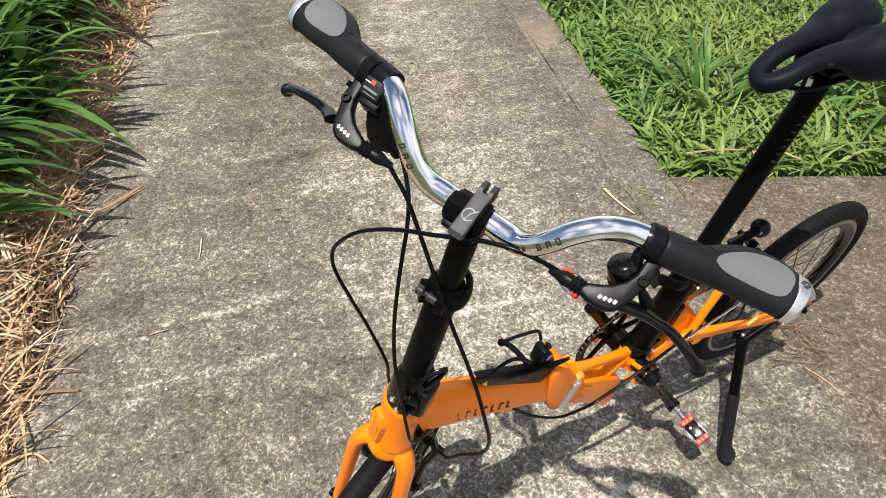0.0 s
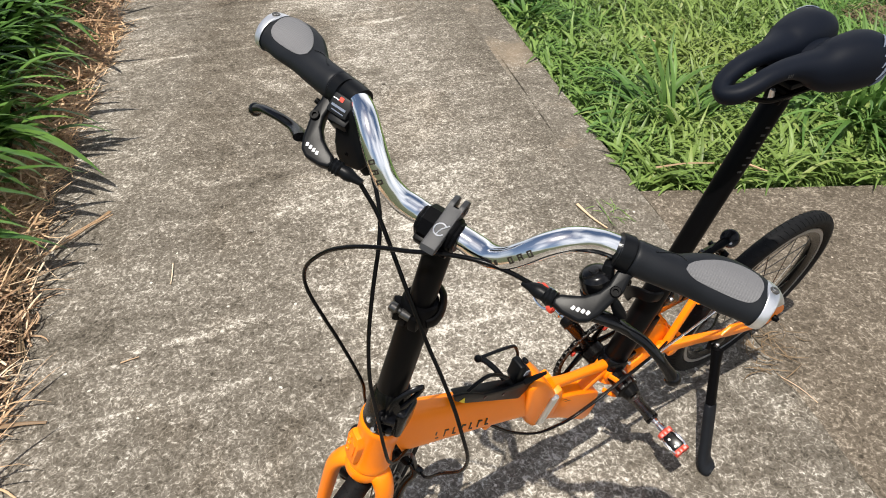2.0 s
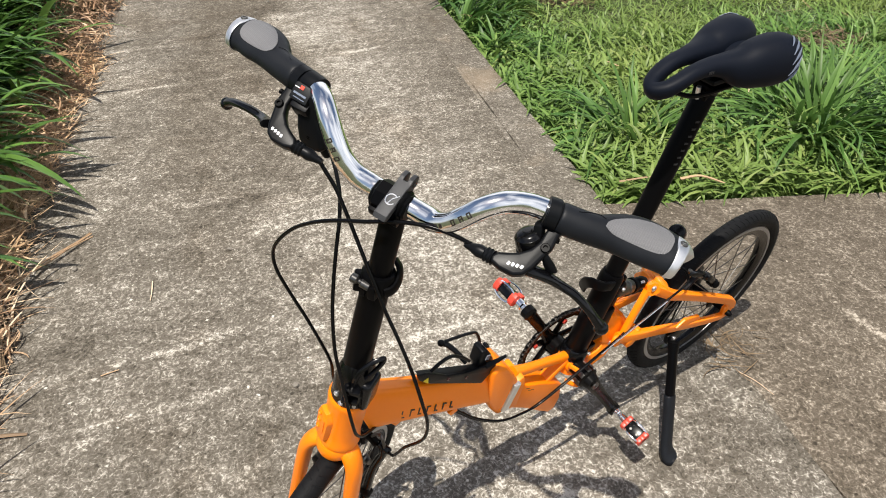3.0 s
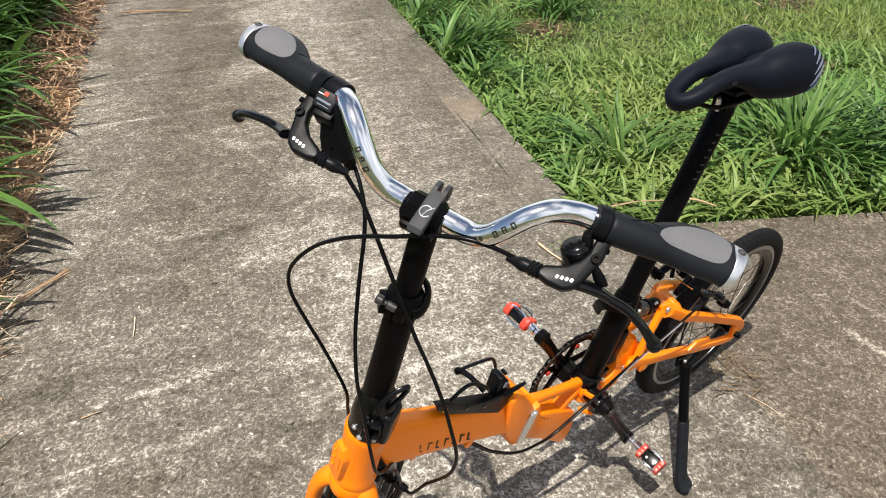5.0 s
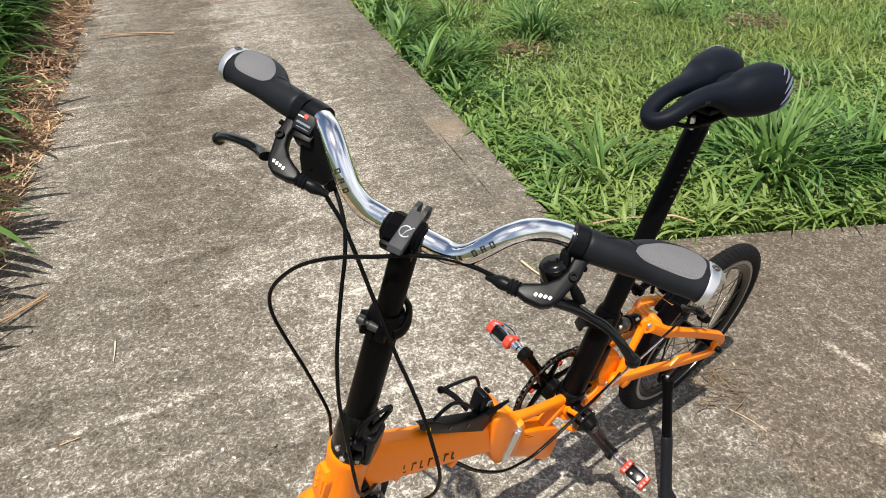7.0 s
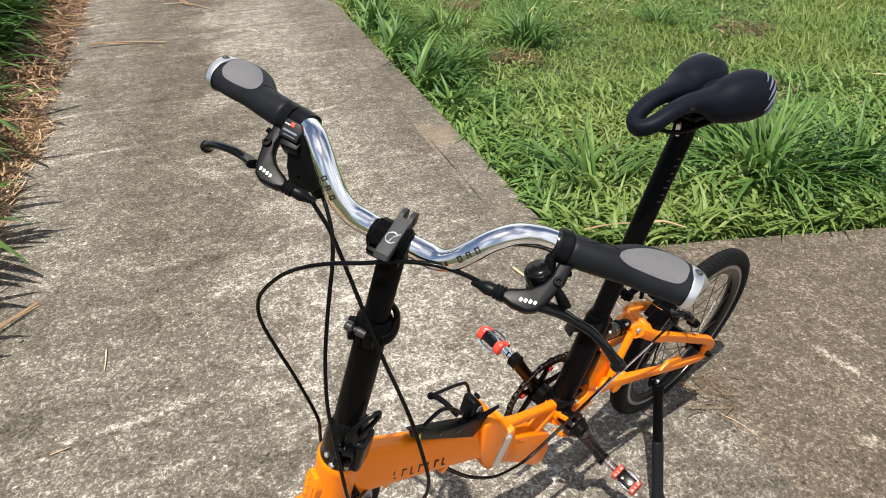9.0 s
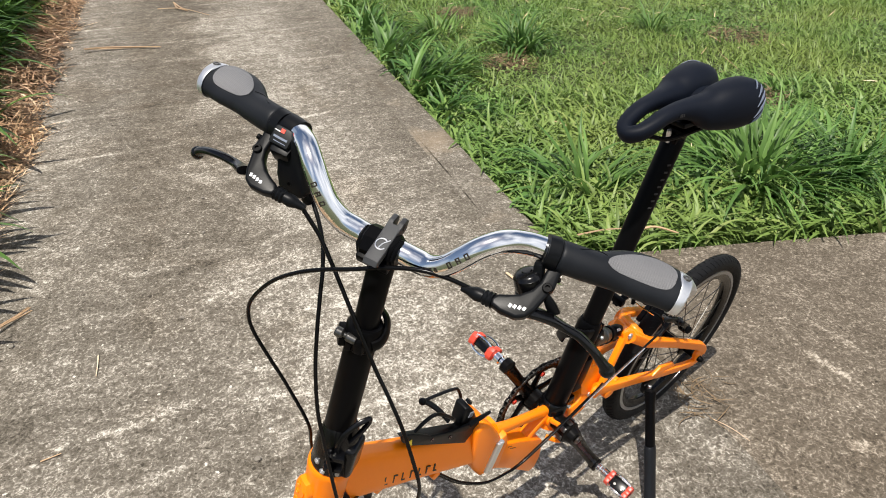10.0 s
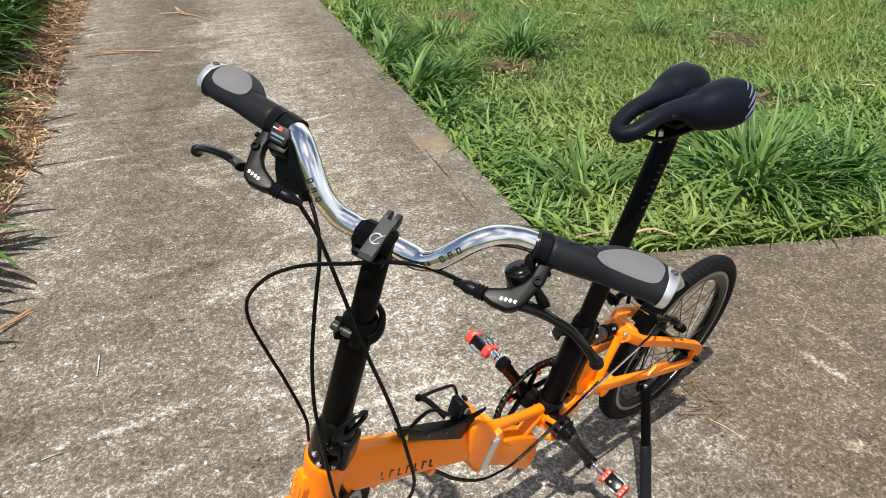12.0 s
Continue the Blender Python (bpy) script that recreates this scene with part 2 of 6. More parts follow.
M_CRANK = solid("crank_black", (0.0035, 0.0032, 0.0032), 0.26, coat=0.04, vary=0.2, scale=30, spec=0.1)
M_CAST = solid("anodised_casting", (0.045, 0.0458, 0.048), 0.42, metal=0.3, vary=0.2, relief=0.4, scale=150, spec=0.5)
M_RUBBER = solid("black_rubber", (0.0075, 0.0088, 0.0115), 0.5, vary=0.18, relief=0.2, scale=120, spec=0.22)
M_TYRE = solid("tyre_rubber", (0.0058, 0.006, 0.0067), 0.66, vary=0.22, relief=0.8, scale=70, spec=0.16)
M_SADDLE = solid("saddle_cover", (0.0036, 0.0054, 0.0105), 0.55, vary=0.12, relief=0.15, scale=110, spec=0.13)
M_CHROME = solid("polished_alloy", (0.90, 0.91, 0.93), 0.09, metal=1.0, vary=0.03, scale=20)
M_SILVER = solid("brushed_silver", (0.78, 0.785, 0.80), 0.42, metal=1.0, vary=0.08, scale=80)
M_STEEL = solid("dark_steel", (0.14, 0.136, 0.13), 0.3, metal=0.9, vary=0.2, scale=60)
M_CHAIN = solid("oiled_chain", (0.03, 0.029, 0.028), 0.38, metal=0.6, vary=0.3, scale=90)
M_SHEATH = solid("cable_sheath", (0.003, 0.003, 0.0034), 0.26, vary=0.2, scale=60, spec=0.16)
M_TRACK = solid("worn_braking_track", (0.42, 0.42, 0.43), 0.4, metal=0.9, vary=0.15, scale=80)
M_PAD = solid("grey_gel_pad", (0.125, 0.125, 0.131), 0.55, vary=0.06, scale=160)
def dimpled(m):
    """Small moulded dimples over the whole surface."""
    n, l = m.node_tree.nodes, m.node_tree.links
    t = n.new("ShaderNodeTexVoronoi")
    t.inputs["Scale"].default_value, t.inputs["Randomness"].default_value = 420.0, 0.12
    l.new(coords(n, l), t.inputs["Vector"])
    bump(n, l, n["Principled BSDF"], t.outputs["Distance"], 0.45, 0.0014)


dimpled(M_PAD)
M_PANEL = solid("grey_display_panel", (0.008, 0.009, 0.01), 0.45, spec=0.2, vary=0.1, scale=60)
M_RED = solid("red_plastic", (0.62, 0.06, 0.035), 0.4, vary=0.08, scale=60)
M_LENS = solid("red_reflector_lens", (0.05, 0.004, 0.004), 0.12, coat=0.8, vary=0.2, scale=120)
M_WHITE = solid("white_print", (0.8, 0.8, 0.8), 0.5, vary=0.04)
M_GREY = solid("grey_print", (0.2, 0.21, 0.24), 0.5, vary=0.1)
M_PRINT = solid("dull_blue_print", (0.13, 0.155, 0.21), 0.5, vary=0.1)
M_FAINT = solid("faint_grey_print", (0.02, 0.021, 0.023), 0.5, vary=0.1)
M_INK = solid("dark_print", (0.02, 0.015, 0.01), 0.5, vary=0.1)
M_YELLOW = solid("yellow_sticker", (0.8, 0.62, 0.03), 0.45, vary=0.05)
M_ELAST = solid("olive_elastomer", (0.045, 0.041, 0.024), 0.35, vary=0.2, scale=60)


# ---- mesh tools ----
def smooth(points, k=6):
    """Catmull-Rom through rows of numbers, k steps a span."""
    p = [np.array(q, float) for q in points]
    p = [2 * p[0] - p[1]] + p + [2 * p[-1] - p[-2]]
    out = []
    for i in range(1, len(p) - 2):
        for j in range(k):
            t = j / k
            out.append(0.5 * (2 * p[i] + (p[i + 1] - p[i - 1]) * t + (2 * p[i - 1] - 5 * p[i] + 4 * p[i + 1] - p[i + 2]) * t * t + (3 * p[i] - p[i - 1] - 3 * p[i + 1] + p[i + 2]) * t ** 3))
    out.append(p[-2])
    return out


def sweep(bm, points, radii, n=14, ref=(0, 0, 1), square=1.0, closed=False):
    """A tube along points; radii: one number, or (across, along ref) a point. square < 1 makes the section boxy."""
    pts = [Vector(q[:3]) for q in points]
    if isinstance(radii, (int, float)):
        radii = [radii] * len(pts)
    radii = [(r, r) if isinstance(r, (int, float)) else (float(r[0]), float(r[1])) for r in radii]
    v, rings = Vector(ref), []
    m = len(pts)
    for i, q in enumerate(pts):
        if closed:
            t = pts[(i + 1) % m] - pts[i - 1]
        else:
            t = pts[min(i + 1, m - 1)] - pts[max(i - 1, 0)]
        t.normalize()
        v = v - t * v.dot(t)
        v.normalize()
        s = t.cross(v)
        ring = []
        for j in range(n):
            a = 2 * math.pi * (j + 0.5) / n
            ca, sa = math.cos(a), math.sin(a)
            ca, sa = math.copysign(abs(ca) ** square, ca), math.copysign(abs(sa) ** square, sa)
            ring.append(bm.verts.new(q + s * radii[i][0] * ca + v * radii[i][1] * sa))
        rings.append(ring)
    pairs = list(zip(rings, rings[1:])) + ([(rings[-1], rings[0])] if closed else [])
    for a, b in pairs:
        for j in range(n):
            bm.faces.new((a[j], a[(j + 1) % n], b[(j + 1) % n], b[j]))
    if not closed:
        bm.faces.new(rings[0][::-1])
        bm.faces.new(rings[-1])
    return bm


def lathe(bm, profile, centre=(0, 0, 0), axis=(0, 1, 0), n=28, ring=False):
    """Turns (radius, height) rows about an axis. ring: the profile is a closed loop."""
    ax = Vector(axis).normalized()
    s = ax.orthogonal().normalized()
    t = ax.cross(s)
    c = Vector(centre)
    rings = []
    for r, h in profile:
        rings.append([bm.verts.new(c + ax * h + (s * math.cos(2 * math.pi * j / n) + t * math.sin(2 * math.pi * j / n)) * r) for j in range(n)])
    pairs = list(zip(rings, rings[1:])) + ([(rings[-1], rings[0])] if ring else [])
    for a, b in pairs:
        for j in range(n):
            bm.faces.new((a[j], a[(j + 1) % n], b[(j + 1) % n], b[j]))
    if not ring:
        bm.faces.new(rings[0][::-1])
        bm.faces.new(rings[-1])
    return bm


def box(bm, centre, size, turn=None, bevel=0.002, seg=2):
    g = bmesh.ops.create_cube(bm, size=1.0)
    m = Matrix.Translation(centre) @ (turn if turn is not None else Matrix()) @ Matrix.Diagonal((*size, 1))
    bmesh.ops.transform(bm, matrix=m, verts=g["verts"])
    if bevel:
        edges = list({e for q in g["verts"] for e in q.link_edges})
        bmesh.ops.bevel(bm, geom=edges, offset=bevel, segments=seg, affect="EDGES", profile=0.6)
    return bm


def plate(bm, outline, y0, y1, bevel=0.003, seg=2):
    """An outline in (x, z), thick from y0 to y1, with rounded edges."""
    b = bmesh.new()
    lo = [b.verts.new((x, y0, z)) for x, z in outline]
    hi = [b.verts.new((x, y1, z)) for x, z in outline]
    k = len(outline)
    b.faces.new(lo)
    b.faces.new(hi[::-1])
    for i in range(k):
        b.faces.new((lo[i], hi[i], hi[(i + 1) % k], lo[(i + 1) % k]))
    bmesh.ops.recalc_face_normals(b, faces=b.faces)
    if bevel:
        bmesh.ops.bevel(b, geom=list(b.edges), offset=bevel, segments=seg, affect="EDGES", profile=0.6)
    tmp = bpy.data.meshes.new("tmp")
    b.to_mesh(tmp)
    b.free()
    bm.from_mesh(tmp)
    bpy.data.meshes.remove(tmp)
    return bm


def finish(bm, name, material, angle=38):
    bmesh.ops.recalc_face_normals(bm, faces=bm.faces)
    me = bpy.data.meshes.new(name)
    bm.to_mesh(me)
    bm.free()
    me.materials.append(material)
    me.polygons.foreach_set("use_smooth", [True] * len(me.polygons))
    me.set_sharp_from_angle(angle=radians(angle))
    return me


def part(name, bm, material, parent, label="", m=None, angle=38):
    ob = new(name, finish(bm, name, material, angle))
    ob.parent = parent
    if m is not None:
        ob.matrix_basis = m
    if label:
        tagged(ob, label)
    return ob


def raw(name, verts, faces_flat, sizes, material, smoothed=True):
    """A large mesh straight from arrays."""
    me = bpy.data.meshes.new(name)
    me.vertices.add(len(verts))
    me.vertices.foreach_set("co", np.asarray(verts, np.float32).ravel())
    me.loops.add(len(faces_flat))
    me.loops.foreach_set("vertex_index", np.asarray(faces_flat, np.int32))
    me.polygons.add(len(sizes))
    starts = np.concatenate([[0], np.cumsum(sizes)[:-1]]).astype(np.int32)
    me.polygons.foreach_set("loop_start", starts)
    me.polygons.foreach_set("use_smooth", np.full(len(sizes), smoothed))
    me.update(calc_edges=True)
    me.materials.append(material)
    return new(name, me)


def blades(rng, roots, azim, length, width, rise, droop, seg=3, fold=0.0, twist=0.0, rib=0.0, veer=0.0):
    """Arching leaves as strips, one island each; rib sinks a midrib along the leaf, veer bends it sideways. Returns vertices, loops and face sizes."""
    k = len(roots)
    s = np.linspace(0, 1, seg + 1)
    cols = 3 if rib else 2
    per = cols * seg + 1
    v = np.zeros((k, per, 3))
    up = np.array([0, 0, 1.0])
    w = np.where(s < 0.35, 0.75 + 0.25 * s / 0.35, 1.0 - (np.maximum(s - 0.35, 0) / 0.65) ** 1.8)
    pos = roots.copy()
    for i, si in enumerate(s):
        az = azim + veer * si
        if i:
            am = rise - droop * (si + s[i - 1]) / 2
            d = np.stack([np.cos(az), np.sin(az), np.zeros(k)], 1)
            pos = pos + (length / seg)[:, None] * (d * np.cos(am)[:, None] + up * np.sin(am)[:, None])
        if i < seg:
            side = np.stack([-np.sin(az + twist), np.cos(az + twist), np.zeros(k)], 1)
            hw = (width * 0.5 * w[i])[:, None]
            lift = up * hw * fold
            v[:, cols * i] = pos - side * hw + lift
            v[:, cols * i + cols - 1] = pos + side * hw - lift
            if rib:
                v[:, cols * i + 1] = pos - up * hw * rib
        else:
            v[:, cols * seg] = pos
    v[:, :, 2] = np.maximum(v[:, :, 2], roots[:, None, 2] * 0.9 + 0.002)
    loc, sz = [], []
    for i in range(seg):
        for c in range(cols - 1):
            q = cols * i + c
            face = (q, q + 1, q + cols + 1, q + cols) if i < seg - 1 else (q, q + 1, cols * seg)
            loc.extend(face)
            sz.append(len(face))
    base = (np.arange(k) * per)[:, None]
    return v.reshape(-1, 3), (base + np.array(loc)[None]).ravel(), np.tile(sz, k)


def leafed(name, strips, material, own, count):
    """A grass clump of so many blades: one mesh, with its first blades as leaves of their own."""
    verts, loops, sizes = strips
    per, faces, corners = len(verts) // count, len(sizes) // count, len(loops) // count
    own = min(own, count - 2)
    ob = raw(name, verts[own * per:], loops[own * corners:] - own * per, sizes[own * faces:], material)
    for i in range(own):
        leaf = raw("leaf", verts[i * per:(i + 1) * per], loops[:corners], sizes[:faces], material)
        leaf.parent = ob
    return ob


def gather(chunks):
    vs, ls, ss, off = [], [], [], 0
    for v, l, s in chunks:
        vs.append(v), ls.append(l + off), ss.append(s)
        off += len(v)
    return np.concatenate(vs), np.concatenate(ls), np.concatenate(ss)


# ---- ground, road and slabs ----
def left_edge(y):
    return -0.93 - 0.222 * (y - 0.76)


def right_edge(y):
    return 0.735 - 0.205 * (y - 1.865)


def slab(name, outline, top, depth, material, label, category, wobble=0.006, cell=0.12, soft=1.0):
    """A poured slab: outline worn a little uneven, rounded top edge."""
    rnd = random.Random(name)
    pts = []
    k = len(outline)
    for i in range(k):
        a, b = Vector((*outline[i], 0)), Vector((*outline[(i + 1) % k], 0))
        steps = max(1, int((b - a).length / cell))
        nrm = Vector((b.y - a.y, a.x - b.x, 0)).normalized()
        for j in range(steps):
            q = a.lerp(b, j / steps)
            if j:
                q = q + nrm * rnd.uniform(-wobble, wobble)
            pts.append(q)
    bm = bmesh.new()
    rings = []
    for inset, z in ((0.0, top - depth), (0.0, top - 0.008 * soft), (0.003 * soft, top - 0.002 * soft), (0.009 * soft, top)):
        ring = []
        m = len(pts)
        for i, q in enumerate(pts):
            t = (pts[(i + 1) % m] - pts[i - 1]).normalized()
            ring.append(bm.verts.new((q.x - t.y * inset, q.y + t.x * inset, z)))
        rings.append(ring)
    for a, b in zip(rings, rings[1:]):
        for j in range(len(pts)):
            jj = (j + 1) % len(pts)
            bm.faces.new((a[j], a[jj], b[jj], b[j]))
    bm.faces.new(rings[-1])
    bm.faces.new(rings[0][::-1])
    bmesh.ops.triangulate(bm, faces=[f for f in bm.faces if len(f.verts) > 4])
    ob = new(name, finish(bm, name, material, 25))
    return tagged(ob, label, category, kind="structure")


bm = bmesh.new()
bmesh.ops.create_grid(bm, x_segments=80, y_segments=80, size=1.0)
for q in bm.verts:
    r = max(abs(q.co.x), abs(q.co.y))
    f = (0.02 * r + 0.98 * r ** 4) / r if r else 0
    q.co = Vector((q.co.x * f * 900, q.co.y * f * 900 + 2.5, -0.045))
ground = tagged(new("ground", finish(bm, "ground", M_EARTH)), "grassy brown earth under the lawn and verge", "ground", kind="structure")

JOINT = 0.165
N_, F_ = -3.0, 14.0
slab("road", [(left_edge(N_) - 0.13, N_), (right_edge(N_), N_), (right_edge(1.35), 1.35), (right_edge(1.80) - JOINT, 1.80), (right_edge(F_) - JOINT, F_), (left_edge(F_) - 0.13, F_)],
     0.0, 0.12, M_ROAD, "worn grey-brown concrete path with exposed aggregate", "road", soft=0.15)
slab("pavement", [(right_edge(1.80) - JOINT - 0.012, 1.798), (right_edge(1.355), 1.357), (right_edge(F_), F_), (right_edge(F_) - JOINT - 0.012, F_)],
     0.001, 0.12, M_STRIP, "narrow concrete edging strip beside the path", "pavement", 0.003, soft=0.15)
slab("pavement", [(right_edge(N_) + 0.003, N_), (7.0, N_), (7.0, 1.80), (3.0, 1.855), (right_edge(1.865) + 0.003, 1.862)],
     -0.001, 0.12, M_SLAB, "brownish concrete apron joining the path", "pavement", 0.003, soft=0.3)


# ---- lawn ----
def lawn_chunk(rng, k, xr, yr, keep, length, width, rise, droop, seg=3, fold=0.25, rib=0.0):
    x, y = rng.uniform(*xr, k), rng.uniform(*yr, k)
    ok = keep(x, y)
    x, y = x[ok], y[ok]
    k = len(x)
    roots = np.stack([x, y, np.full(k, -0.04)], 1)
    ln = rng.uniform(*length, k)
    az = rng.uniform(0, 2 * np.pi, k)
    tip = 0.75 * ln
    over = ~on_lawn(x + tip * np.cos(az), y + tip * np.sin(az), -0.012)
    az = np.where(over, az + np.pi, az)
    inside = on_lawn(x + tip * np.cos(az), y + tip * np.sin(az), -0.018)
    x, y, roots, ln, az = x[inside], y[inside], roots[inside], ln[inside], az[inside]
    k = len(x)
    return blades(rng, roots, az, ln, rng.uniform(*width, k), rng.uniform(*rise, k), rng.uniform(*droop, k), seg, fold, rng.uniform(-0.6, 0.6, k), rib, rng.uniform(-0.9, 0.9, k))


def patchy(x, y, s, seed):
    return np.sin(x * s + seed) * np.cos(y * s * 1.13 + seed * 2.1) + 0.6 * np.sin(x * s * 2.3 - y * s * 1.7 + seed)


def on_lawn(x, y, gap=0.0):
    return (x > right_edge(y) + gap) & (y > 1.865 + gap)


rng = np.random.default_rng(4)
bare = [(1.05, 4.19, 0.16), (2.3, 3.3, 0.14), (2.9, 4.6, 0.22), (0.95, 5.6, 0.15)]


def off_bare(x, y):
    ok = np.ones(len(x), bool)
    for bx, by, br in bare:
        ok &= ((x - bx) ** 2 + (y - by) ** 2 > br * br) | (rng.uniform(0, 1, len(x)) < 0.12)
    return ok


near = [
    lawn_chunk(rng, 15000, (0.2, 6.5), (1.85, 3.6), lambda x, y: on_lawn(x, y, 0.012) & off_bare(x, y), (0.10, 0.20), (0.009, 0.016), (0.5, 1.35), (0.6, 2.1), 4),
    lawn_chunk(rng, 13000, (0.2, 3.4), (1.87, 3.0), lambda x, y: on_lawn(x, y, 0.012), (0.11, 0.21), (0.011, 0.019), (0.7, 1.45), (1.0, 2.6), 5, 0.2, 0.35),
    lawn_chunk(rng, 5200, (0.6, 3.4), (1.87, 2.3), lambda x, y: on_lawn(x, y, 0.01), (0.14, 0.25), (0.012, 0.020), (0.8, 1.45), (1.0, 2.5), 6, 0.2, 0.35),
    lawn_chunk(rng, 15000, (-0.6, 1.6), (1.9, 7.5), lambda x, y: on_lawn(x, y, 0.01) & (x < right_edge(y) + 0.3 + 0.1 * np.sin(y * 5)), (0.1, 0.22), (0.012, 0.021), (0.7, 1.45), (0.8, 2.3), 4, 0.2, 0.3),
]
tagged(raw("lawn_edge_grass", *gather(near), M_LAWN), "lush bright green grass along the concrete edges", "grass", kind="stuff")
far = [
    lawn_chunk(rng, 90000, (-1.0, 6.5), (2.6, 8.5), lambda x, y: on_lawn(x, y, 0.02) & off_bare(x, y) & (rng.uniform(-0.9, 1.2, len(x)) < patchy(x, y, 2.2, 1.0)), (0.07, 0.15), (0.005, 0.010), (0.5, 1.4), (0.3, 1.8)),
    lawn_chunk(rng, 150000, (-1.0, 6.5), (2.4, 8.5), lambda x, y: on_lawn(x, y, 0.02) & off_bare(x, y), (0.04, 0.085), (0.005, 0.010), (0.2, 1.2), (0.0, 1.3), 2),
    lawn_chunk(rng, 30000, (-3, 12), (8.0, 17.0), lambda x, y: on_lawn(x, y), (0.08, 0.16), (0.01, 0.02), (0.4, 1.4), (0.0, 1.3)),
]
tagged(raw("lawn_grass", *gather(far), M_LAWN), "short uneven mown grass of the lawn", "grass", kind="stuff")

# low broad-leaved weeds in the lawn
k = 11000
x, y = rng.uniform(0.2, 4.5, k), rng.uniform(2.3, 6.5, k)
ok = on_lawn(x, y, 0.1) & (patchy(x, y, 1.7, 4.0) > 0.15)
x, y = x[ok], y[ok]
k = len(x)
weeds = blades(rng, np.stack([x, y, rng.uniform(0.0, 0.05, k)], 1), rng.uniform(0, 6.28, k), rng.uniform(0.016, 0.034, k), rng.uniform(0.010, 0.019, k), rng.uniform(-0.1, 0.7, k), rng.uniform(0.0, 0.8, k), 3, 0.15)
tagged(raw("lawn_weeds", *weeds, M_LAWN), "small round-leaved weeds between the lawn grass", "weeds", kind="stuff")

# dry blades lying in the lawn
k = 110
x, y = rng.uniform(0.3, 4.5, k), rng.uniform(1.9, 6.5, k)
ok = on_lawn(x, y, 0.03)
x, y = x[ok], y[ok]
k = len(x)
thatch = blades(rng, np.stack([x, y, rng.uniform(0.0, 0.07, k)], 1), rng.uniform(0, 6.28, k), rng.uniform(0.06, 0.2, k), rng.uniform(0.004, 0.008, k), rng.uniform(-0.2, 0.5, k), rng.uniform(0, 0.7, k), 4, 0.2)
tagged(raw("dry_lawn_blades", *thatch, M_STRAW), "pale dry blades lying in the lawn", "dry grass", kind="stuff")


def tuft(name, x, y, count, length, width, spread, seed, label, mat=None):
    r = np.random.default_rng(seed)
    a = r.uniform(0, 2 * np.pi, count)
    rad = spread * np.sqrt(r.uniform(0, 1, count))
    roots = np.stack([x + rad * np.cos(a), y + rad * np.sin(a), np.full(count, -0.045)], 1)
    az = a + r.normal(0, 0.7, count)
    ok = on_lawn(roots[:, 0], roots[:, 1], 0.02)
    roots, az, rad = roots[ok], az[ok], rad[ok]
    count = len(az)
    tx, ty = roots[:, 0] + 0.55 * length[1] * np.cos(az), roots[:, 1] + 0.55 * length[1] * np.sin(az)
    az = np.where(on_lawn(tx, ty, -0.03), az, np.where(tx > right_edge(ty) - 0.03, -az, np.pi - az))
    rel = rad / spread
    v = blades(r, roots, az, r.uniform(*length, count), r.uniform(*width, count), 1.50 - 0.45 * rel + r.normal(0, 0.12, count), 0.5 + 0.8 * rel + r.uniform(0, 1.0, count), 8, 0.2, r.uniform(-0.4, 0.4, count), 0.4, r.normal(0, 0.35, count))
    return tagged(leafed(name, v, mat or M_TUFT, 36, count), label, "grass", "grass tufts in the lawn")


for i, (x, y, count, ln, wd, sp) in enumerate([
    (0.97, 2.33, 90, (0.22, 0.42), (0.016, 0.026), 0.13), (1.74, 2.36, 250, (0.28, 0.54), (0.013, 0.022), 0.2), (2.15, 2.35, 130, (0.25, 0.45), (0.012, 0.02), 0.17),
    (1.38, 2.2, 45, (0.15, 0.3), (0.011, 0.018), 0.1), (1.24, 4.55, 110, (0.25, 0.44), (0.012, 0.020), 0.13), (0.43, 3.78, 110, (0.26, 0.44), (0.018, 0.030), 0.14),
    (0.30, 4.40, 120, (0.26, 0.44), (0.018, 0.030), 0.17), (0.20, 5.05, 90, (0.24, 0.42), (0.016, 0.028), 0.15), (0.08, 5.7, 80, (0.22, 0.4), (0.014, 0.024), 0.15),
    (0.62, 4.05, 70, (0.2, 0.36), (0.016, 0.026), 0.14), (0.55, 3.35, 60, (0.16, 0.3), (0.014, 0.022), 0.1), (0.70, 5.0, 70, (0.2, 0.34), (0.012, 0.020), 0.15),
    (2.35, 4.9, 45, (0.22, 0.36), (0.008, 0.014), 0.07), (3.1, 2.5, 100, (0.25, 0.45), (0.011, 0.019), 0.16)]):
    tuft("grass_tuft", x, y, count, ln, wd, sp, 20 + i, "long-bladed green grass tuft growing in the lawn" if ln[1] < 0.45 else "tall arching green grass clump beside the concrete apron")

# dead patches
for i, (bx, by, br) in enumerate(bare):
    r = np.random.default_rng(60 + i)
    k = 260
    a, rad = r.uniform(0, 6.28, k), br * 1.1 * np.sqrt(r.uniform(0, 1, k))
    v = blades(r, np.stack([bx + rad * np.cos(a), by + rad * np.sin(a), r.uniform(-0.04, 0.01, k)], 1), r.uniform(0, 6.28, k), r.uniform(0.05, 0.14, k), r.uniform(0.004, 0.008, k), r.uniform(-0.1, 0.5, k), r.uniform(0, 0.6, k), 3)
    tagged(raw("withered_patch", *v, M_BROWN), "brown withered grass patch in the lawn", "dry grass", "withered patches", kind="stuff")


# ---- overgrown verge on the other side ----
rng = np.random.default_rng(11)


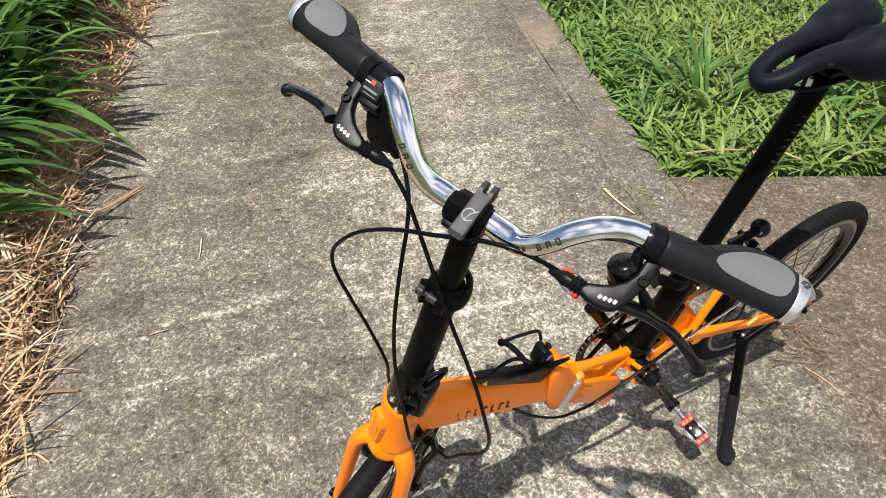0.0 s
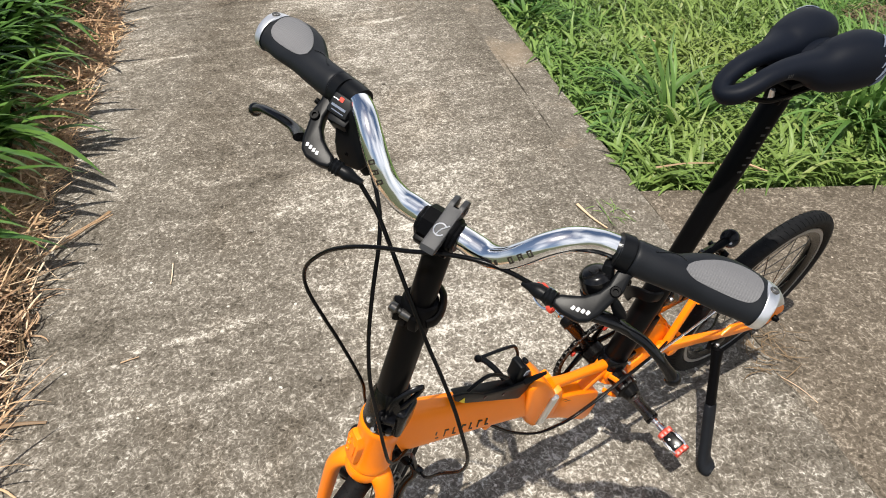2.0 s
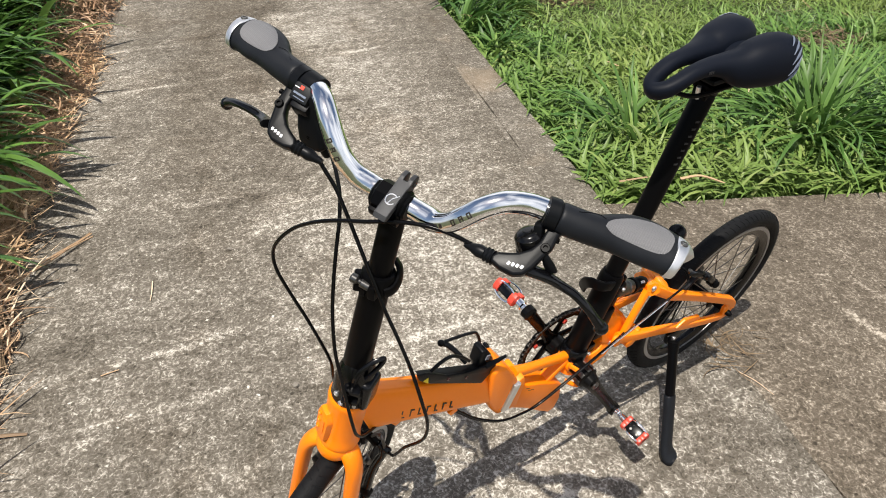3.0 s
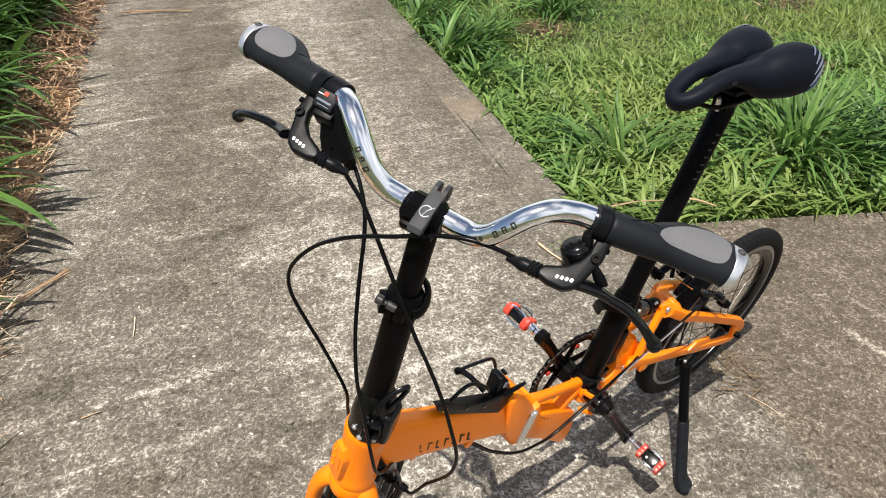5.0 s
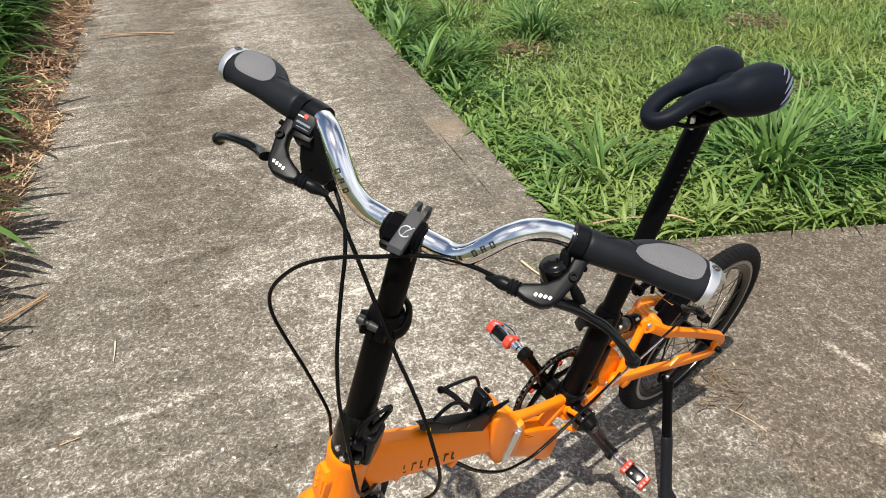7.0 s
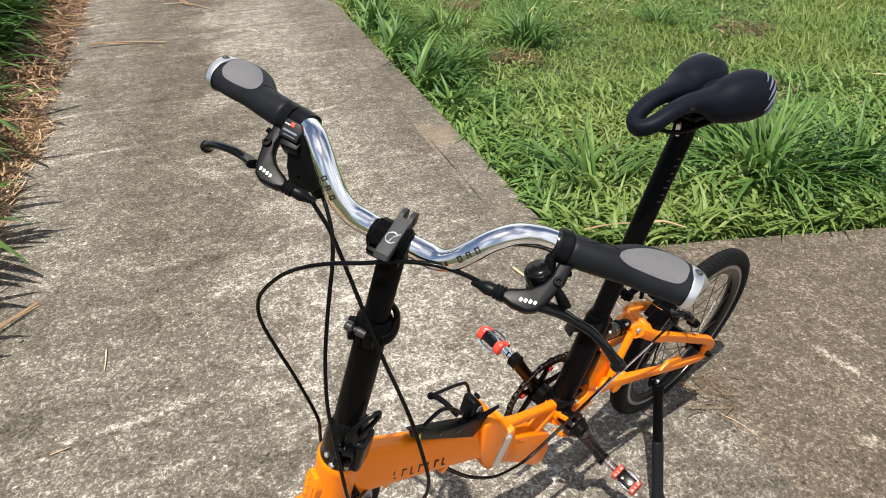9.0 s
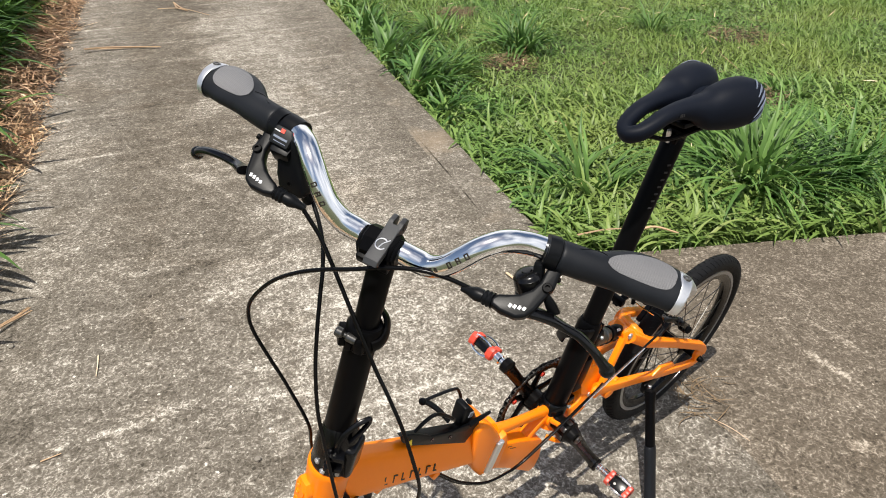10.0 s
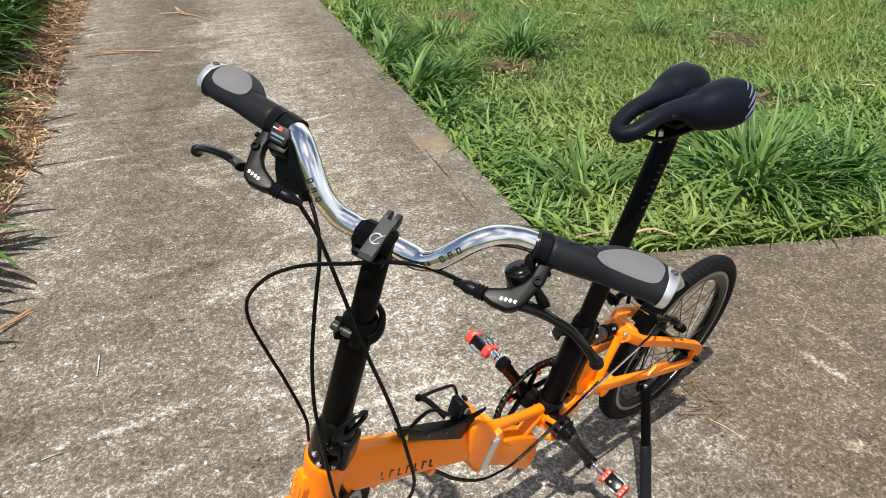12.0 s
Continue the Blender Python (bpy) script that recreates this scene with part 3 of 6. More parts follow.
def straw_chunk(k, yr, off, length, width, zr, reach=0.03):
    y = rng.uniform(*yr, k)
    o = off[0] + (off[1] - off[0]) * rng.uniform(0, 1, k) ** 0.8
    edge = left_edge(y) - 0.01 - 0.045 * np.exp(-(((y - 2.1) / 0.75) ** 4)) + 0.014 * np.sin(y * 6.3) + 0.014 * np.sin(y * 15 + 1)
    x = edge - o
    z = rng.uniform(*zr, k) * np.clip(o / 0.12 + 0.2, 0.2, 1)
    az = rng.uniform(0, 6.28, k)
    ln = rng.uniform(*length, k)
    past = x + ln * np.cos(az) > edge + reach
    az = np.where(past, np.pi - az, az)
    return blades(rng, np.stack([x, y, z], 1), az, ln, rng.uniform(*width, k), rng.uniform(-0.1, 0.32, k), rng.uniform(-0.3, 0.6, k), 6, 0.3, rng.uniform(-0.5, 0.5, k), 0.0, rng.normal(0, 0.8, k))


straw = [straw_chunk(2200, (-0.3, 2.6), (0.02, 0.6), (0.10, 0.36), (0.004, 0.010), (0.0, 0.09)),
         straw_chunk(5600, (-0.3, 2.3), (0.0, 0.6), (0.08, 0.34), (0.003, 0.0095), (0.0, 0.09)),
         straw_chunk(7000, (-0.3, 3.4), (-0.01, 0.45), (0.04, 0.16), (0.003, 0.008), (0.0, 0.02)),
         straw_chunk(900, (0.2, 7.5), (-0.02, 0.15), (0.04, 0.14), (0.003, 0.007), (0.0, 0.012), 0.07),
         straw_chunk(80, (0.3, 6.5), (0.0, 0.1), (0.12, 0.28), (0.004, 0.010), (0.01, 0.03), 0.16),
         straw_chunk(2500, (7.0, 12.0), (0.0, 0.5), (0.1, 0.25), (0.006, 0.01), (0.0, 0.06))]
# farther straw takes the darker colour that stands in for grass shade
shaded = [straw_chunk(5200, (2.3, 7.8), (0.01, 0.7), (0.10, 0.36), (0.004, 0.010), (0.0, 0.11)), straw_chunk(3500, (2.6, 7.8), (0.0, 0.6), (0.05, 0.2), (0.004, 0.009), (0.0, 0.04))]
tagged(raw("old_straw", *gather(shaded), M_SHADED_STRAW), "reddish-brown straw matted along the path's edge, coloured darker for the shade there", "straw", kind="stuff")
tagged(raw("straw_litter", *gather(straw), M_STRAW), "matted golden dry straw along the path's edge", "straw", kind="stuff")
stems = [straw_chunk(4200, (-0.2, 8.0), (0.06, 0.75), (0.1, 0.38), (0.003, 0.008), (0.0, 0.11), 0.02)]
tagged(raw("withered_stems", *gather(stems), M_BROWN), "brown withered stems under the verge grass", "dry grass", kind="stuff")


def clump(x, y, count, length, width, seed, lean=None, own=0):
    r = np.random.default_rng(seed)
    a = r.uniform(0, 2 * np.pi, count)
    rad = 0.15 * np.sqrt(r.uniform(0, 1, count))
    roots = np.stack([x + rad * np.cos(a), y + rad * np.sin(a), r.uniform(-0.04, 0.14, count)], 1)
    az = a + r.normal(0, 0.6, count) if lean is None else r.normal(lean, 0.5, count)
    v = blades(r, roots, az, r.uniform(*length, count), r.uniform(*width, count), r.uniform(1.0, 1.5, count), r.uniform(1.0, 2.5, count), 9, 0.15, r.uniform(-0.3, 0.3, count), 0.35, r.normal(0, 0.35, count))
    return tagged(leafed("verge_grass", v, M_WEED, own, count), "clump of broad arching dark green grass on the verge", "grass", "verge grass clumps")


i = 0
for row, off in enumerate((0.47, 0.63, 0.86, 1.2, 1.6)):
    y = 1.50 if row == 0 else 0.95 + 0.2 * row if row > 1 else 1.22
    while y < 9.5:
        step = rng.uniform(0.2, 0.3)
        clump(left_edge(y) - off - 0.10 * min(max(y - 2.5, 0), 1) - rng.uniform(-0.04, 0.10), y, int(rng.uniform(64, 80)), (0.30 + 0.06 * row, 0.52 + 0.1 * row), (0.032, 0.054), 200 + i, own=30 if row < 2 and y < 4.0 else 0)
        i += 1
        y += step * (1.0 if row < 3 else 1.4)


# long leaves that lean out over the concrete and shade it
for i, (y, off, k) in enumerate(((1.22, 0.46, 7), (1.46, 0.42, 8), (1.74, 0.40, 9), (1.98, 0.38, 10), (2.16, 0.30, 12), (2.30, 0.34, 11), (2.72, 0.33, 12), (3.35, 0.38, 6), (4.3, 0.42, 6), (5.4, 0.42, 6))):
    clump(left_edge(y) - off - 0.05, y, k, (0.38, 0.58), (0.036, 0.058), 500 + i, 0.15, 14)


# ---- loose things on the concrete ----
def stalk(name, points, width, label, seed=0, mat=M_STRAW, strands=1):
    bm = bmesh.new()
    rnd = random.Random(seed)
    for j in range(strands):
        o = [(rnd.uniform(-1, 1) * width * 0.9, rnd.uniform(-1, 1) * width * 0.9, rnd.uniform(0, width * 0.5)) for _ in points] if strands > 1 else [(0, 0, 0)] * len(points)
        pts = smooth([[a + b for a, b in zip(q, d)] for q, d in zip(points, o)], 4)
        m = len(pts)
        sweep(bm, pts, [(width * (0.5 if strands == 1 else 0.35) * (1 - 0.6 * i / m), width * 0.22) for i in range(m)], 6)
    ob = new(name, finish(bm, name, mat))
    return tagged(ob, label, "dry stalk", "dry stalks on the concrete")


stalk("straw_stalk", [(-1.185, 1.475, 0.02), (-1.17, 1.51, 0.028), (-1.135, 1.572, 0.025), (-1.10, 1.645, 0.018), (-1.015, 1.805, 0.008)], 0.012, "long pale dry reed reaching onto the concrete", 1, strands=5)
stalk("straw_stalk", [(-1.185, 1.485, 0.03), (-1.145, 1.42, 0.025), (-1.105, 1.345, 0.018), (-1.035, 1.195, 0.01)], 0.012, "bundle of grey dry stems along the straw", 2, M_BROWN, 5)
stalk("straw_stalk", [(-1.72, 4.80, 0.02), (-1.6, 4.82, 0.014), (-1.4, 4.825, 0.010), (-1.25, 4.82, 0.006)], 0.02, "pale dry reed lying across the path", 3, strands=3)
stalk("straw_stalk", [(-1.50, 6.02, 0.01), (-1.3, 6.0, 0.012), (-1.06, 5.72, 0.006)], 0.014, "pale dry reed lying across the path", 4, strands=2)
stalk("straw_stalk", [(-1.42, 6.2, 0.012), (-1.34, 6.0, 0.012), (-1.25, 5.93, 0.008)], 0.02, "pale curled dry leaf on the path", 5, strands=2)
stalk("straw_stalk", [(0.512, 1.79, 0.006), (0.545, 1.72, 0.006), (0.585, 1.66, 0.006)], 0.011, "short tan stick on the concrete", 6)
stalk("straw_stalk", [(-0.746, 1.55, 0.004), (-0.734, 1.50, 0.005), (-0.727, 1.46, 0.004)], 0.0045, "thin pale straw on the concrete", 7)
stalk("straw_stalk", [(-0.773, 1.17, 0.004), (-0.731, 1.188, 0.005)], 0.005, "thin pale straw on the concrete", 8)
stalk("straw_stalk", [(0.885, 1.07, 0.004), (0.92, 1.03, 0.005), (0.945, 0.985, 0.004)], 0.0028, "thin pale straw on the concrete", 9)
stalk("straw_stalk", [(-1.03, 0.962, 0.02), (-0.95, 0.985, 0.012), (-0.886, 0.993, 0.006)], 0.014, "pale dry leaf poking out of the straw", 10)
stalk("straw_stalk", [(-0.98, 0.78, 0.012), (-0.92, 0.82, 0.008), (-0.87, 0.80, 0.005)], 0.01, "pale dry leaf poking out of the straw", 11)
stalk("straw_stalk", [(0.80, 1.925, 0.05), (0.90, 1.93, 0.06), (1.0, 1.935, 0.055)], 0.010, "pale dry blade lying in the lawn's front edge", 13)
stalk("straw_stalk", [(1.02, 1.925, 0.05), (1.09, 1.92, 0.062), (1.17, 1.89, 0.045)], 0.016, "pale dry leaf lying in the lawn's front edge", 14)

r = np.random.default_rng(70)
k = 64
a = r.uniform(0, 6.28, k)
v = blades(r, np.stack([0.885 + r.normal(0, 0.04, k), 1.155 + r.normal(0, 0.05, k), r.uniform(0.001, 0.015, k)], 1), a, r.uniform(0.03, 0.09, k), r.uniform(0.0015, 0.0032, k), r.uniform(-0.05, 0.25, k), r.uniform(0.0, 0.6, k), 5, 0.2, 0.0, 0.0, r.normal(0, 1.1, k))
tagged(raw("hay_wisp", *v, M_BROWN), "wisp of dry grass stems beside the rear wheel", "dry grass", kind="stuff")
k = 16
v = blades(r, np.stack([0.615 + r.normal(0, 0.03, k), 1.745 + r.normal(0, 0.02, k), r.uniform(0.0, 0.004, k)], 1), r.uniform(0, 6.28, k), r.uniform(0.03, 0.07, k), r.uniform(0.002, 0.004, k), r.uniform(0.0, 0.6, k), r.uniform(0.2, 0.9, k), 4, 0.2)
tagged(raw("grass_sprig", *v, M_LAWN), "small green sprig growing from the concrete joint", "grass", kind="stuff")

rnd = random.Random(9)
for i in range(46):
    y = rnd.uniform(0.7, 5.0)
    x = rnd.uniform(left_edge(y) + 0.05, min(right_edge(y) - 0.2, 1.6))
    s = rnd.uniform(0.004, 0.009)
    bm = bmesh.new()
    bmesh.ops.create_icosphere(bm, subdivisions=1, radius=s)
    for q in bm.verts:
        q.co = Vector((q.co.x * rnd.uniform(0.8, 1.3), q.co.y * rnd.uniform(0.8, 1.2), q.co.z * 0.7 + s * 0.55))
    p_ = new("pebble", finish(bm, "pebble", M_STONE))
    p_.matrix_basis = pose(x, y, 0.0, 0, 0, rnd.uniform(0, 360))
    tagged(p_, "small grey-brown pebble on the concrete", "pebble", "pebbles on the concrete")


# ---- folding bicycle ----
YAW, LEAN = radians(-148.3), radians(8.5)
AHEAD = Vector((math.cos(YAW), math.sin(YAW), 0))
FLAT = Vector((-math.sin(YAW), math.cos(YAW), 0))
LEFT = FLAT * math.cos(LEAN) - Vector((0, 0, math.sin(LEAN)))
UP = AHEAD.cross(LEFT)


def axes(x, y, z, o):
    m = Matrix((x, y, z)).transposed().to_4x4()
    m.translation = o
    return m


R_WHEEL, R_TYRE = 0.242, 0.0185
HUB = Vector((0.7613, 1.1176, R_TYRE + (R_WHEEL - R_TYRE) * math.cos(LEAN)))
BIKE = axes(AHEAD, LEFT, UP, HUB)
# steered part: origin on the steering axis at the stem's foot, y along the handlebar
S_UP = Vector((0.25070, -0.07835, 0.96489)).normalized()
S_Y = Vector((0.82325, -0.50715, -0.25508))
S_Y = (S_Y - S_UP * S_Y.dot(S_UP)).normalized()
STEER = BIKE.inverted() @ axes(S_Y.cross(S_UP), S_Y, S_UP, Vector((-0.0255, 0.5761, 0.5560)))

bicycle = new("folding_bicycle")
bicycle.matrix_basis = BIKE
tagged(bicycle, "orange folding bicycle with black stem and chrome handlebar, on its kickstand", "bicycle")


def b_part(name, bm, mat, label="", parent=bicycle):
    return part(name, bm, mat, parent, label)


def s_part(name, bm, mat, label=""):
    return part(name, bm, mat, bicycle, label, STEER)


def bolt(bm, c, axis, r=0.004, h=0.004):
    lathe(bm, [(r * 0.95, 0), (r, h * 0.3), (r, h * 0.8), (r * 0.85, h), (r * 0.5, h), (r * 0.45, h * 0.4)], c, axis, 12)
    return bm


# wheels
def spoke_mesh():
    bm = bmesh.new()
    sweep(bm, [(0, 0, 0), (0, 0, 0.5), (0, 0, 1)], 0.0011, 6, (1, 0, 0))
    return finish(bm, "spoke", M_STEEL)


SPOKE = spoke_mesh()


def wheel(name, m, label, rear):
    w = new(name)
    w.parent, w.matrix_basis = bicycle, m
    tagged(w, label)
    bm = bmesh.new()
    c, t, n = R_WHEEL - R_TYRE, R_TYRE, 16
    loop = [(c + t * 1.0 * math.cos(a), t * 0.96 * math.sin(a)) for a in [2 * math.pi * i / n for i in range(n)] if c + t * math.cos(a) > 0.205]
    order = sorted(loop, key=lambda q: math.atan2(q[1], q[0] - c))
    lathe(bm, [(0.206, -0.010)] + order + [(0.206, 0.010)], n=96, ring=True)
    tyre = part("tyre", bm, M_TYRE, w, "black road tyre with fine tread")
    bm = bmesh.new()
    nt = 90
    for i in range(nt):
        a = 2 * math.pi * i / nt
        for sgn in (-1, 1):
            pts = []
            for j in range(4):
                lat = sgn * (0.15 + 0.3 * j)
                aa = a + 0.012 * j + (0.026 if sgn < 0 else 0)
                rr = c + (t + 0.0003) * math.cos(lat)
                pts.append((rr * math.cos(aa), (t * 0.962 + 0.0001) * math.sin(lat), rr * math.sin(aa)))
            sweep(bm, pts, 0.0008, 4, (math.cos(a), 0, math.sin(a)))
    part("tread", bm, M_TYRE, w)
    bm = bmesh.new()
    lathe(bm, [(0.2085, -0.0115), (0.2085, -0.009), (0.203, -0.008), (0.203, 0.008), (0.2085, 0.009), (0.2085, 0.0115), (0.191, 0.0125), (0.180, 0.006), (0.178, 0.0), (0.180, -0.006), (0.191, -0.0125)], n=96, ring=True)
    part("rim", bm, M_GLOSS, w, "black deep alloy rim")
    for s in (-1, 1):
        bm = bmesh.new()
        lathe(bm, [(0.2065, s * 0.0115), (0.2065, s * 0.0130), (0.1985, s * 0.0134), (0.1985, s * 0.0118)], n=96, ring=True)
        part("braking_track", bm, M_TRACK, w, "bare machined braking track")
    bm = bmesh.new()
    lathe(bm, [(0.011, -0.034), (0.021, -0.031), (0.021, -0.027), (0.012, -0.022), (0.011, 0.022), (0.021, 0.027), (0.021, 0.031), (0.011, 0.034)], n=24)
    part("hub", bm, M_BLACK, w)
    bm = bmesh.new()
    lathe(bm, [(0.005, -0.068), (0.008, -0.066), (0.008, 0.066), (0.0075, 0.070), (0.0075, 0.078), (0.004, 0.084)], n=14)
    part("axle", bm, M_BLACK, w)
    k = 24
    for i in range(k):
        a = 2 * math.pi * i / k
        s = 1 if i % 2 else -1
        b = a + (0.42 if (i // 2) % 2 else -0.42)
        p0 = Vector((0.019 * math.cos(b), s * 0.029, 0.019 * math.sin(b)))
        p1 = Vector((0.181 * math.cos(a), s * 0.004, 0.181 * math.sin(a)))
        o = new("spoke", SPOKE)
        o.parent = w
        d = p1 - p0
        o.matrix_basis = Matrix.Translation(p0) @ d.to_track_quat("Z", "Y").to_matrix().to_4x4() @ Matrix.Diagonal((1, 1, d.length, 1))
    bm = bmesh.new()
    sweep(bm, [(0.178, 0, 0), (0.16, 0, 0), (0.142, 0, 0)], [0.0032, 0.0028, 0.0024], 8, (0, 1, 0))
    part("valve", bm, M_BLACK, w)
    if rear:
        bm = bmesh.new()
        for j, rr in enumerate((0.05, 0.045, 0.04, 0.035, 0.031, 0.027)):
            yy = -0.032 - 0.0035 * (5 - j) + 0.004
            kk = int(rr * 520)
            prof = [(0.012, yy - 0.0008), (rr, yy - 0.0008), (rr, yy + 0.0008), (0.012, yy + 0.0008)]
            lathe(bm, prof, n=kk * 2, ring=True)
        part("cassette", bm, M_STEEL, w, "stacked steel sprockets")
    return w


wheel("rear_wheel", Matrix(), "small rear wheel with black rim and slick tyre", True)
AXLE_X = 0.03
zc = (R_TYRE + (R_WHEEL - R_TYRE) * math.sqrt(1 - S_Y.z ** 2) - 0.556 - 0.0626 * AXLE_X) / S_UP.z
wheel("front_wheel", STEER @ Matrix.Translation((AXLE_X, 0, zc)), "small front wheel turned with the handlebar", False)

# fork with head tube
SX, SY = 0.0215, -0.004
bm = bmesh.new()
for s in (-1, 1):
    lw = 0.010 if s < 0 else 0.002
    leg = smooth([(0.024, s * 0.014 + SY, -0.066 - lw * 0.5, 0.016), (0.028, s * 0.030 + SY, -0.073 - lw * 0.8, 0.0152), (0.030, s * 0.0420 + SY, -0.098 - lw, 0.0142), (0.031, s * 0.046 + SY * 0.7, -0.145, 0.0135), (0.031, s * 0.050, -0.23, 0.0125), (0.030, s * 0.052, zc + 0.004, 0.0105)], 5)
    sweep(bm, leg, [(q[3] * 0.85, q[3] * 1.1) for q in leg], 14, (1, 0, 0))
    box(bm, (AXLE_X, s * 0.053, zc), (0.026, 0.006, 0.034), None, 0.004)
lathe(bm, [(0.018, -0.090), (0.026, -0.086), (0.030, -0.076), (0.0305, -0.064), (0.028, -0.058)], (SX + 0.002, SY, 0), (0, 0, 1), 28)
fork = s_part("fork", bm, M_ORANGE, "orange fork with curved crown")

bm = bmesh.new()
lathe(bm, [(0.027, -0.058), (0.0300, -0.056), (0.0310, -0.050), (0.0295, -0.044), (0.0280, -0.030), (0.0280, 0.0), (0.0285, 0.022), (0.0292, 0.036), (0.0298, 0.042), (0.0298, 0.050), (0.0282, 0.053)], (SX, SY + 0.0015, 0), (0, 0, 1), 36)
head = s_part("head_tube", bm, M_ORANGE, "orange head tube")
fr = Matrix.Translation((SX, SY, 0)) @ Matrix.Rotation(radians(-32), 4, "Z")
b2 = bmesh.new()
g = [(-0.015, -0.040), (-0.0165, 0.004), (-0.011, 0.022), (0.008, 0.022), (0.0150, 0.006), (0.013, -0.038), (0.0, -0.046)]
plate(b2, g, -0.034, 0.0, 0.004)
bmesh.ops.transform(b2, matrix=fr @ Matrix.Rotation(radians(90), 4, "Z"), verts=b2.verts)
part("lug", b2, M_ORANGE, head)
for dz in (0.010, -0.006, -0.022):
    b2 = bmesh.new()
    lathe(b2, [(0.0042, 0.0), (0.0042, 0.0012), (0.0030, 0.0016), (0.0026, 0.0006)], fr @ Vector((0.0338, -0.007, dz)), fr.to_3x3() @ Vector((1, 0, 0)), 12)
    part("rivet", b2, M_ORANGE, head)
b2 = bmesh.new()
plate(b2, [(-0.003, 0.013), (0.003, 0.016), (0.003, -0.012), (-0.003, -0.016)], 0.0, 0.0012, 0)
bmesh.ops.transform(b2, matrix=fr @ Matrix.Translation((0.0342, 0.006, -0.006)) @ Matrix.Rotation(radians(-90), 4, "Z"), verts=b2.verts)
part("slot", b2, M_ORANGE, head, "raised tab on the lug")

# front brake
brake = new("front_brake")
brake.parent, brake.matrix_basis = bicycle, STEER
tagged(brake, "black linear-pull front brake behind the fork")
for s in (-1, 1):
    bm = bmesh.new()
    arm = smooth([(-0.028, s * 0.049, -0.262, 0.0085), (-0.030, s * 0.048, -0.232, 0.0080), (-0.031, s * 0.0475, -0.185, 0.0070), (-0.031, s * 0.051, -0.150, 0.0068), (-0.030, s * 0.056, -0.122, 0.0066), (-0.030, s * 0.052, -0.106, 0.0055), (-0.029, s * 0.044, -0.099, 0.0045)], 4)
    sweep(bm, arm, [(q[3], 0.0055) for q in arm], 12, (1, 0, 0), 0.7)
    part("brake_arm", bm, M_GLOSS, brake)
    bm = bmesh.new()
    lathe(bm, [(0.006, -0.008), (0.0115, -0.006), (0.0115, 0.004), (0.008, 0.007), (0.004, 0.009)], (-0.030, s * 0.049, -0.246), (-1, 0, 0), 20)
    part("pivot_boss", bm, M_BLACK, brake)
    bm = bmesh.new()
    box(bm, (-0.018, s * 0.026, -0.168), (0.012, 0.010, 0.052), Matrix.Rotation(0.1, 4, "Y"), 0.003)
    part("brake_pad", bm, M_RUBBER, brake)
    bm = bmesh.new()
    lathe(bm, [(0.004, 0.0), (0.0085, 0.001), (0.0085, 0.004), (0.0055, 0.006), (0.0055, 0.012)], (-0.024, s * 0.031, -0.152), (0.25, s, 0.3), 18)
    part("pad_washer", bm, M_STEEL, brake, "dull steel washer")
bm = bmesh.new()
sweep(bm, [(-0.030, -0.046, -0.100), (-0.030, 0.0, -0.096), (-0.030, 0.046, -0.100)], 0.0011, 6)
part("inner_cable", bm, M_STEEL, brake)
bm = bmesh.new()
sweep(bm, smooth([(-0.030, 0.018, -0.128), (-0.029, 0.030, -0.094), (-0.029, 0.040, -0.078), (-0.026, 0.050, -0.082), (-0.028, 0.056, -0.100)], 4), 0.0026, 8)
part("brake_noodle", bm, M_STEEL, brake, "bent metal cable guide")
bm = bmesh.new()
sweep(bm, smooth([(-0.030, -0.028, -0.098), (-0.030, -0.008, -0.097), (-0.030, 0.014, -0.104), (-0.030, 0.020, -0.124)], 4), [(0.004 + 0.0016 * (i % 2), 0.004 + 0.0016 * (i % 2)) for i in range(13)], 10)
part("cable_boot", bm, M_RUBBER, brake, "ribbed black rubber cable boot")
bm = bmesh.new()
box(bm, (-0.030, 0.030, -0.100), (0.010, 0.030, 0.014), Matrix.Rotation(-0.5, 4, "X"), 0.004)
part("link", bm, M_BLACK, brake)
bm = bmesh.new()
lathe(bm, [(0.0045, 0.0), (0.0060, 0.001), (0.0060, 0.010), (0.0045, 0.013)], (-0.030, 0.054, -0.104), (0, 1, -0.15), 14)
part("cable_stop", bm, M_GLOSS, brake)

# main beam
bm = bmesh.new()
secs = smooth([(0.957, 0.322, 0.094, 0.050), (0.92, 0.302, 0.096, 0.049), (0.84, 0.2545, 0.088, 0.047), (0.77, 0.214, 0.087, 0.046), (0.72, 0.187, 0.090, 0.047), (0.692, 0.171, 0.094, 0.048)], 4)
rings = []
for x, z, h, w in secs:
    ring = []
    for j in range(24):
        a = 2 * math.pi * (j + 0.5) / 24
        ca, sa = math.cos(a), math.sin(a)
        ring.append(bm.verts.new((x + 0.28 * math.copysign(abs(sa) ** 0.42, sa) * h / 2, math.copysign(abs(ca) ** 0.42, ca) * w / 2 * (1 - 0.30 * math.copysign(abs(sa) ** 0.42, sa)), z + math.copysign(abs(sa) ** 0.42, sa) * h / 2)))
    rings.append(ring)
for a, b in zip(rings, rings[1:]):
    for j in range(24):
        bm.faces.new((a[j], a[(j + 1) % 24], b[(j + 1) % 24], b[j]))
bm.faces.new(rings[0])
bm.faces.new(rings[-1])
beam = b_part("main_beam", bm, M_ORANGE, "orange hydroformed folding main tube")
bm = bmesh.new()
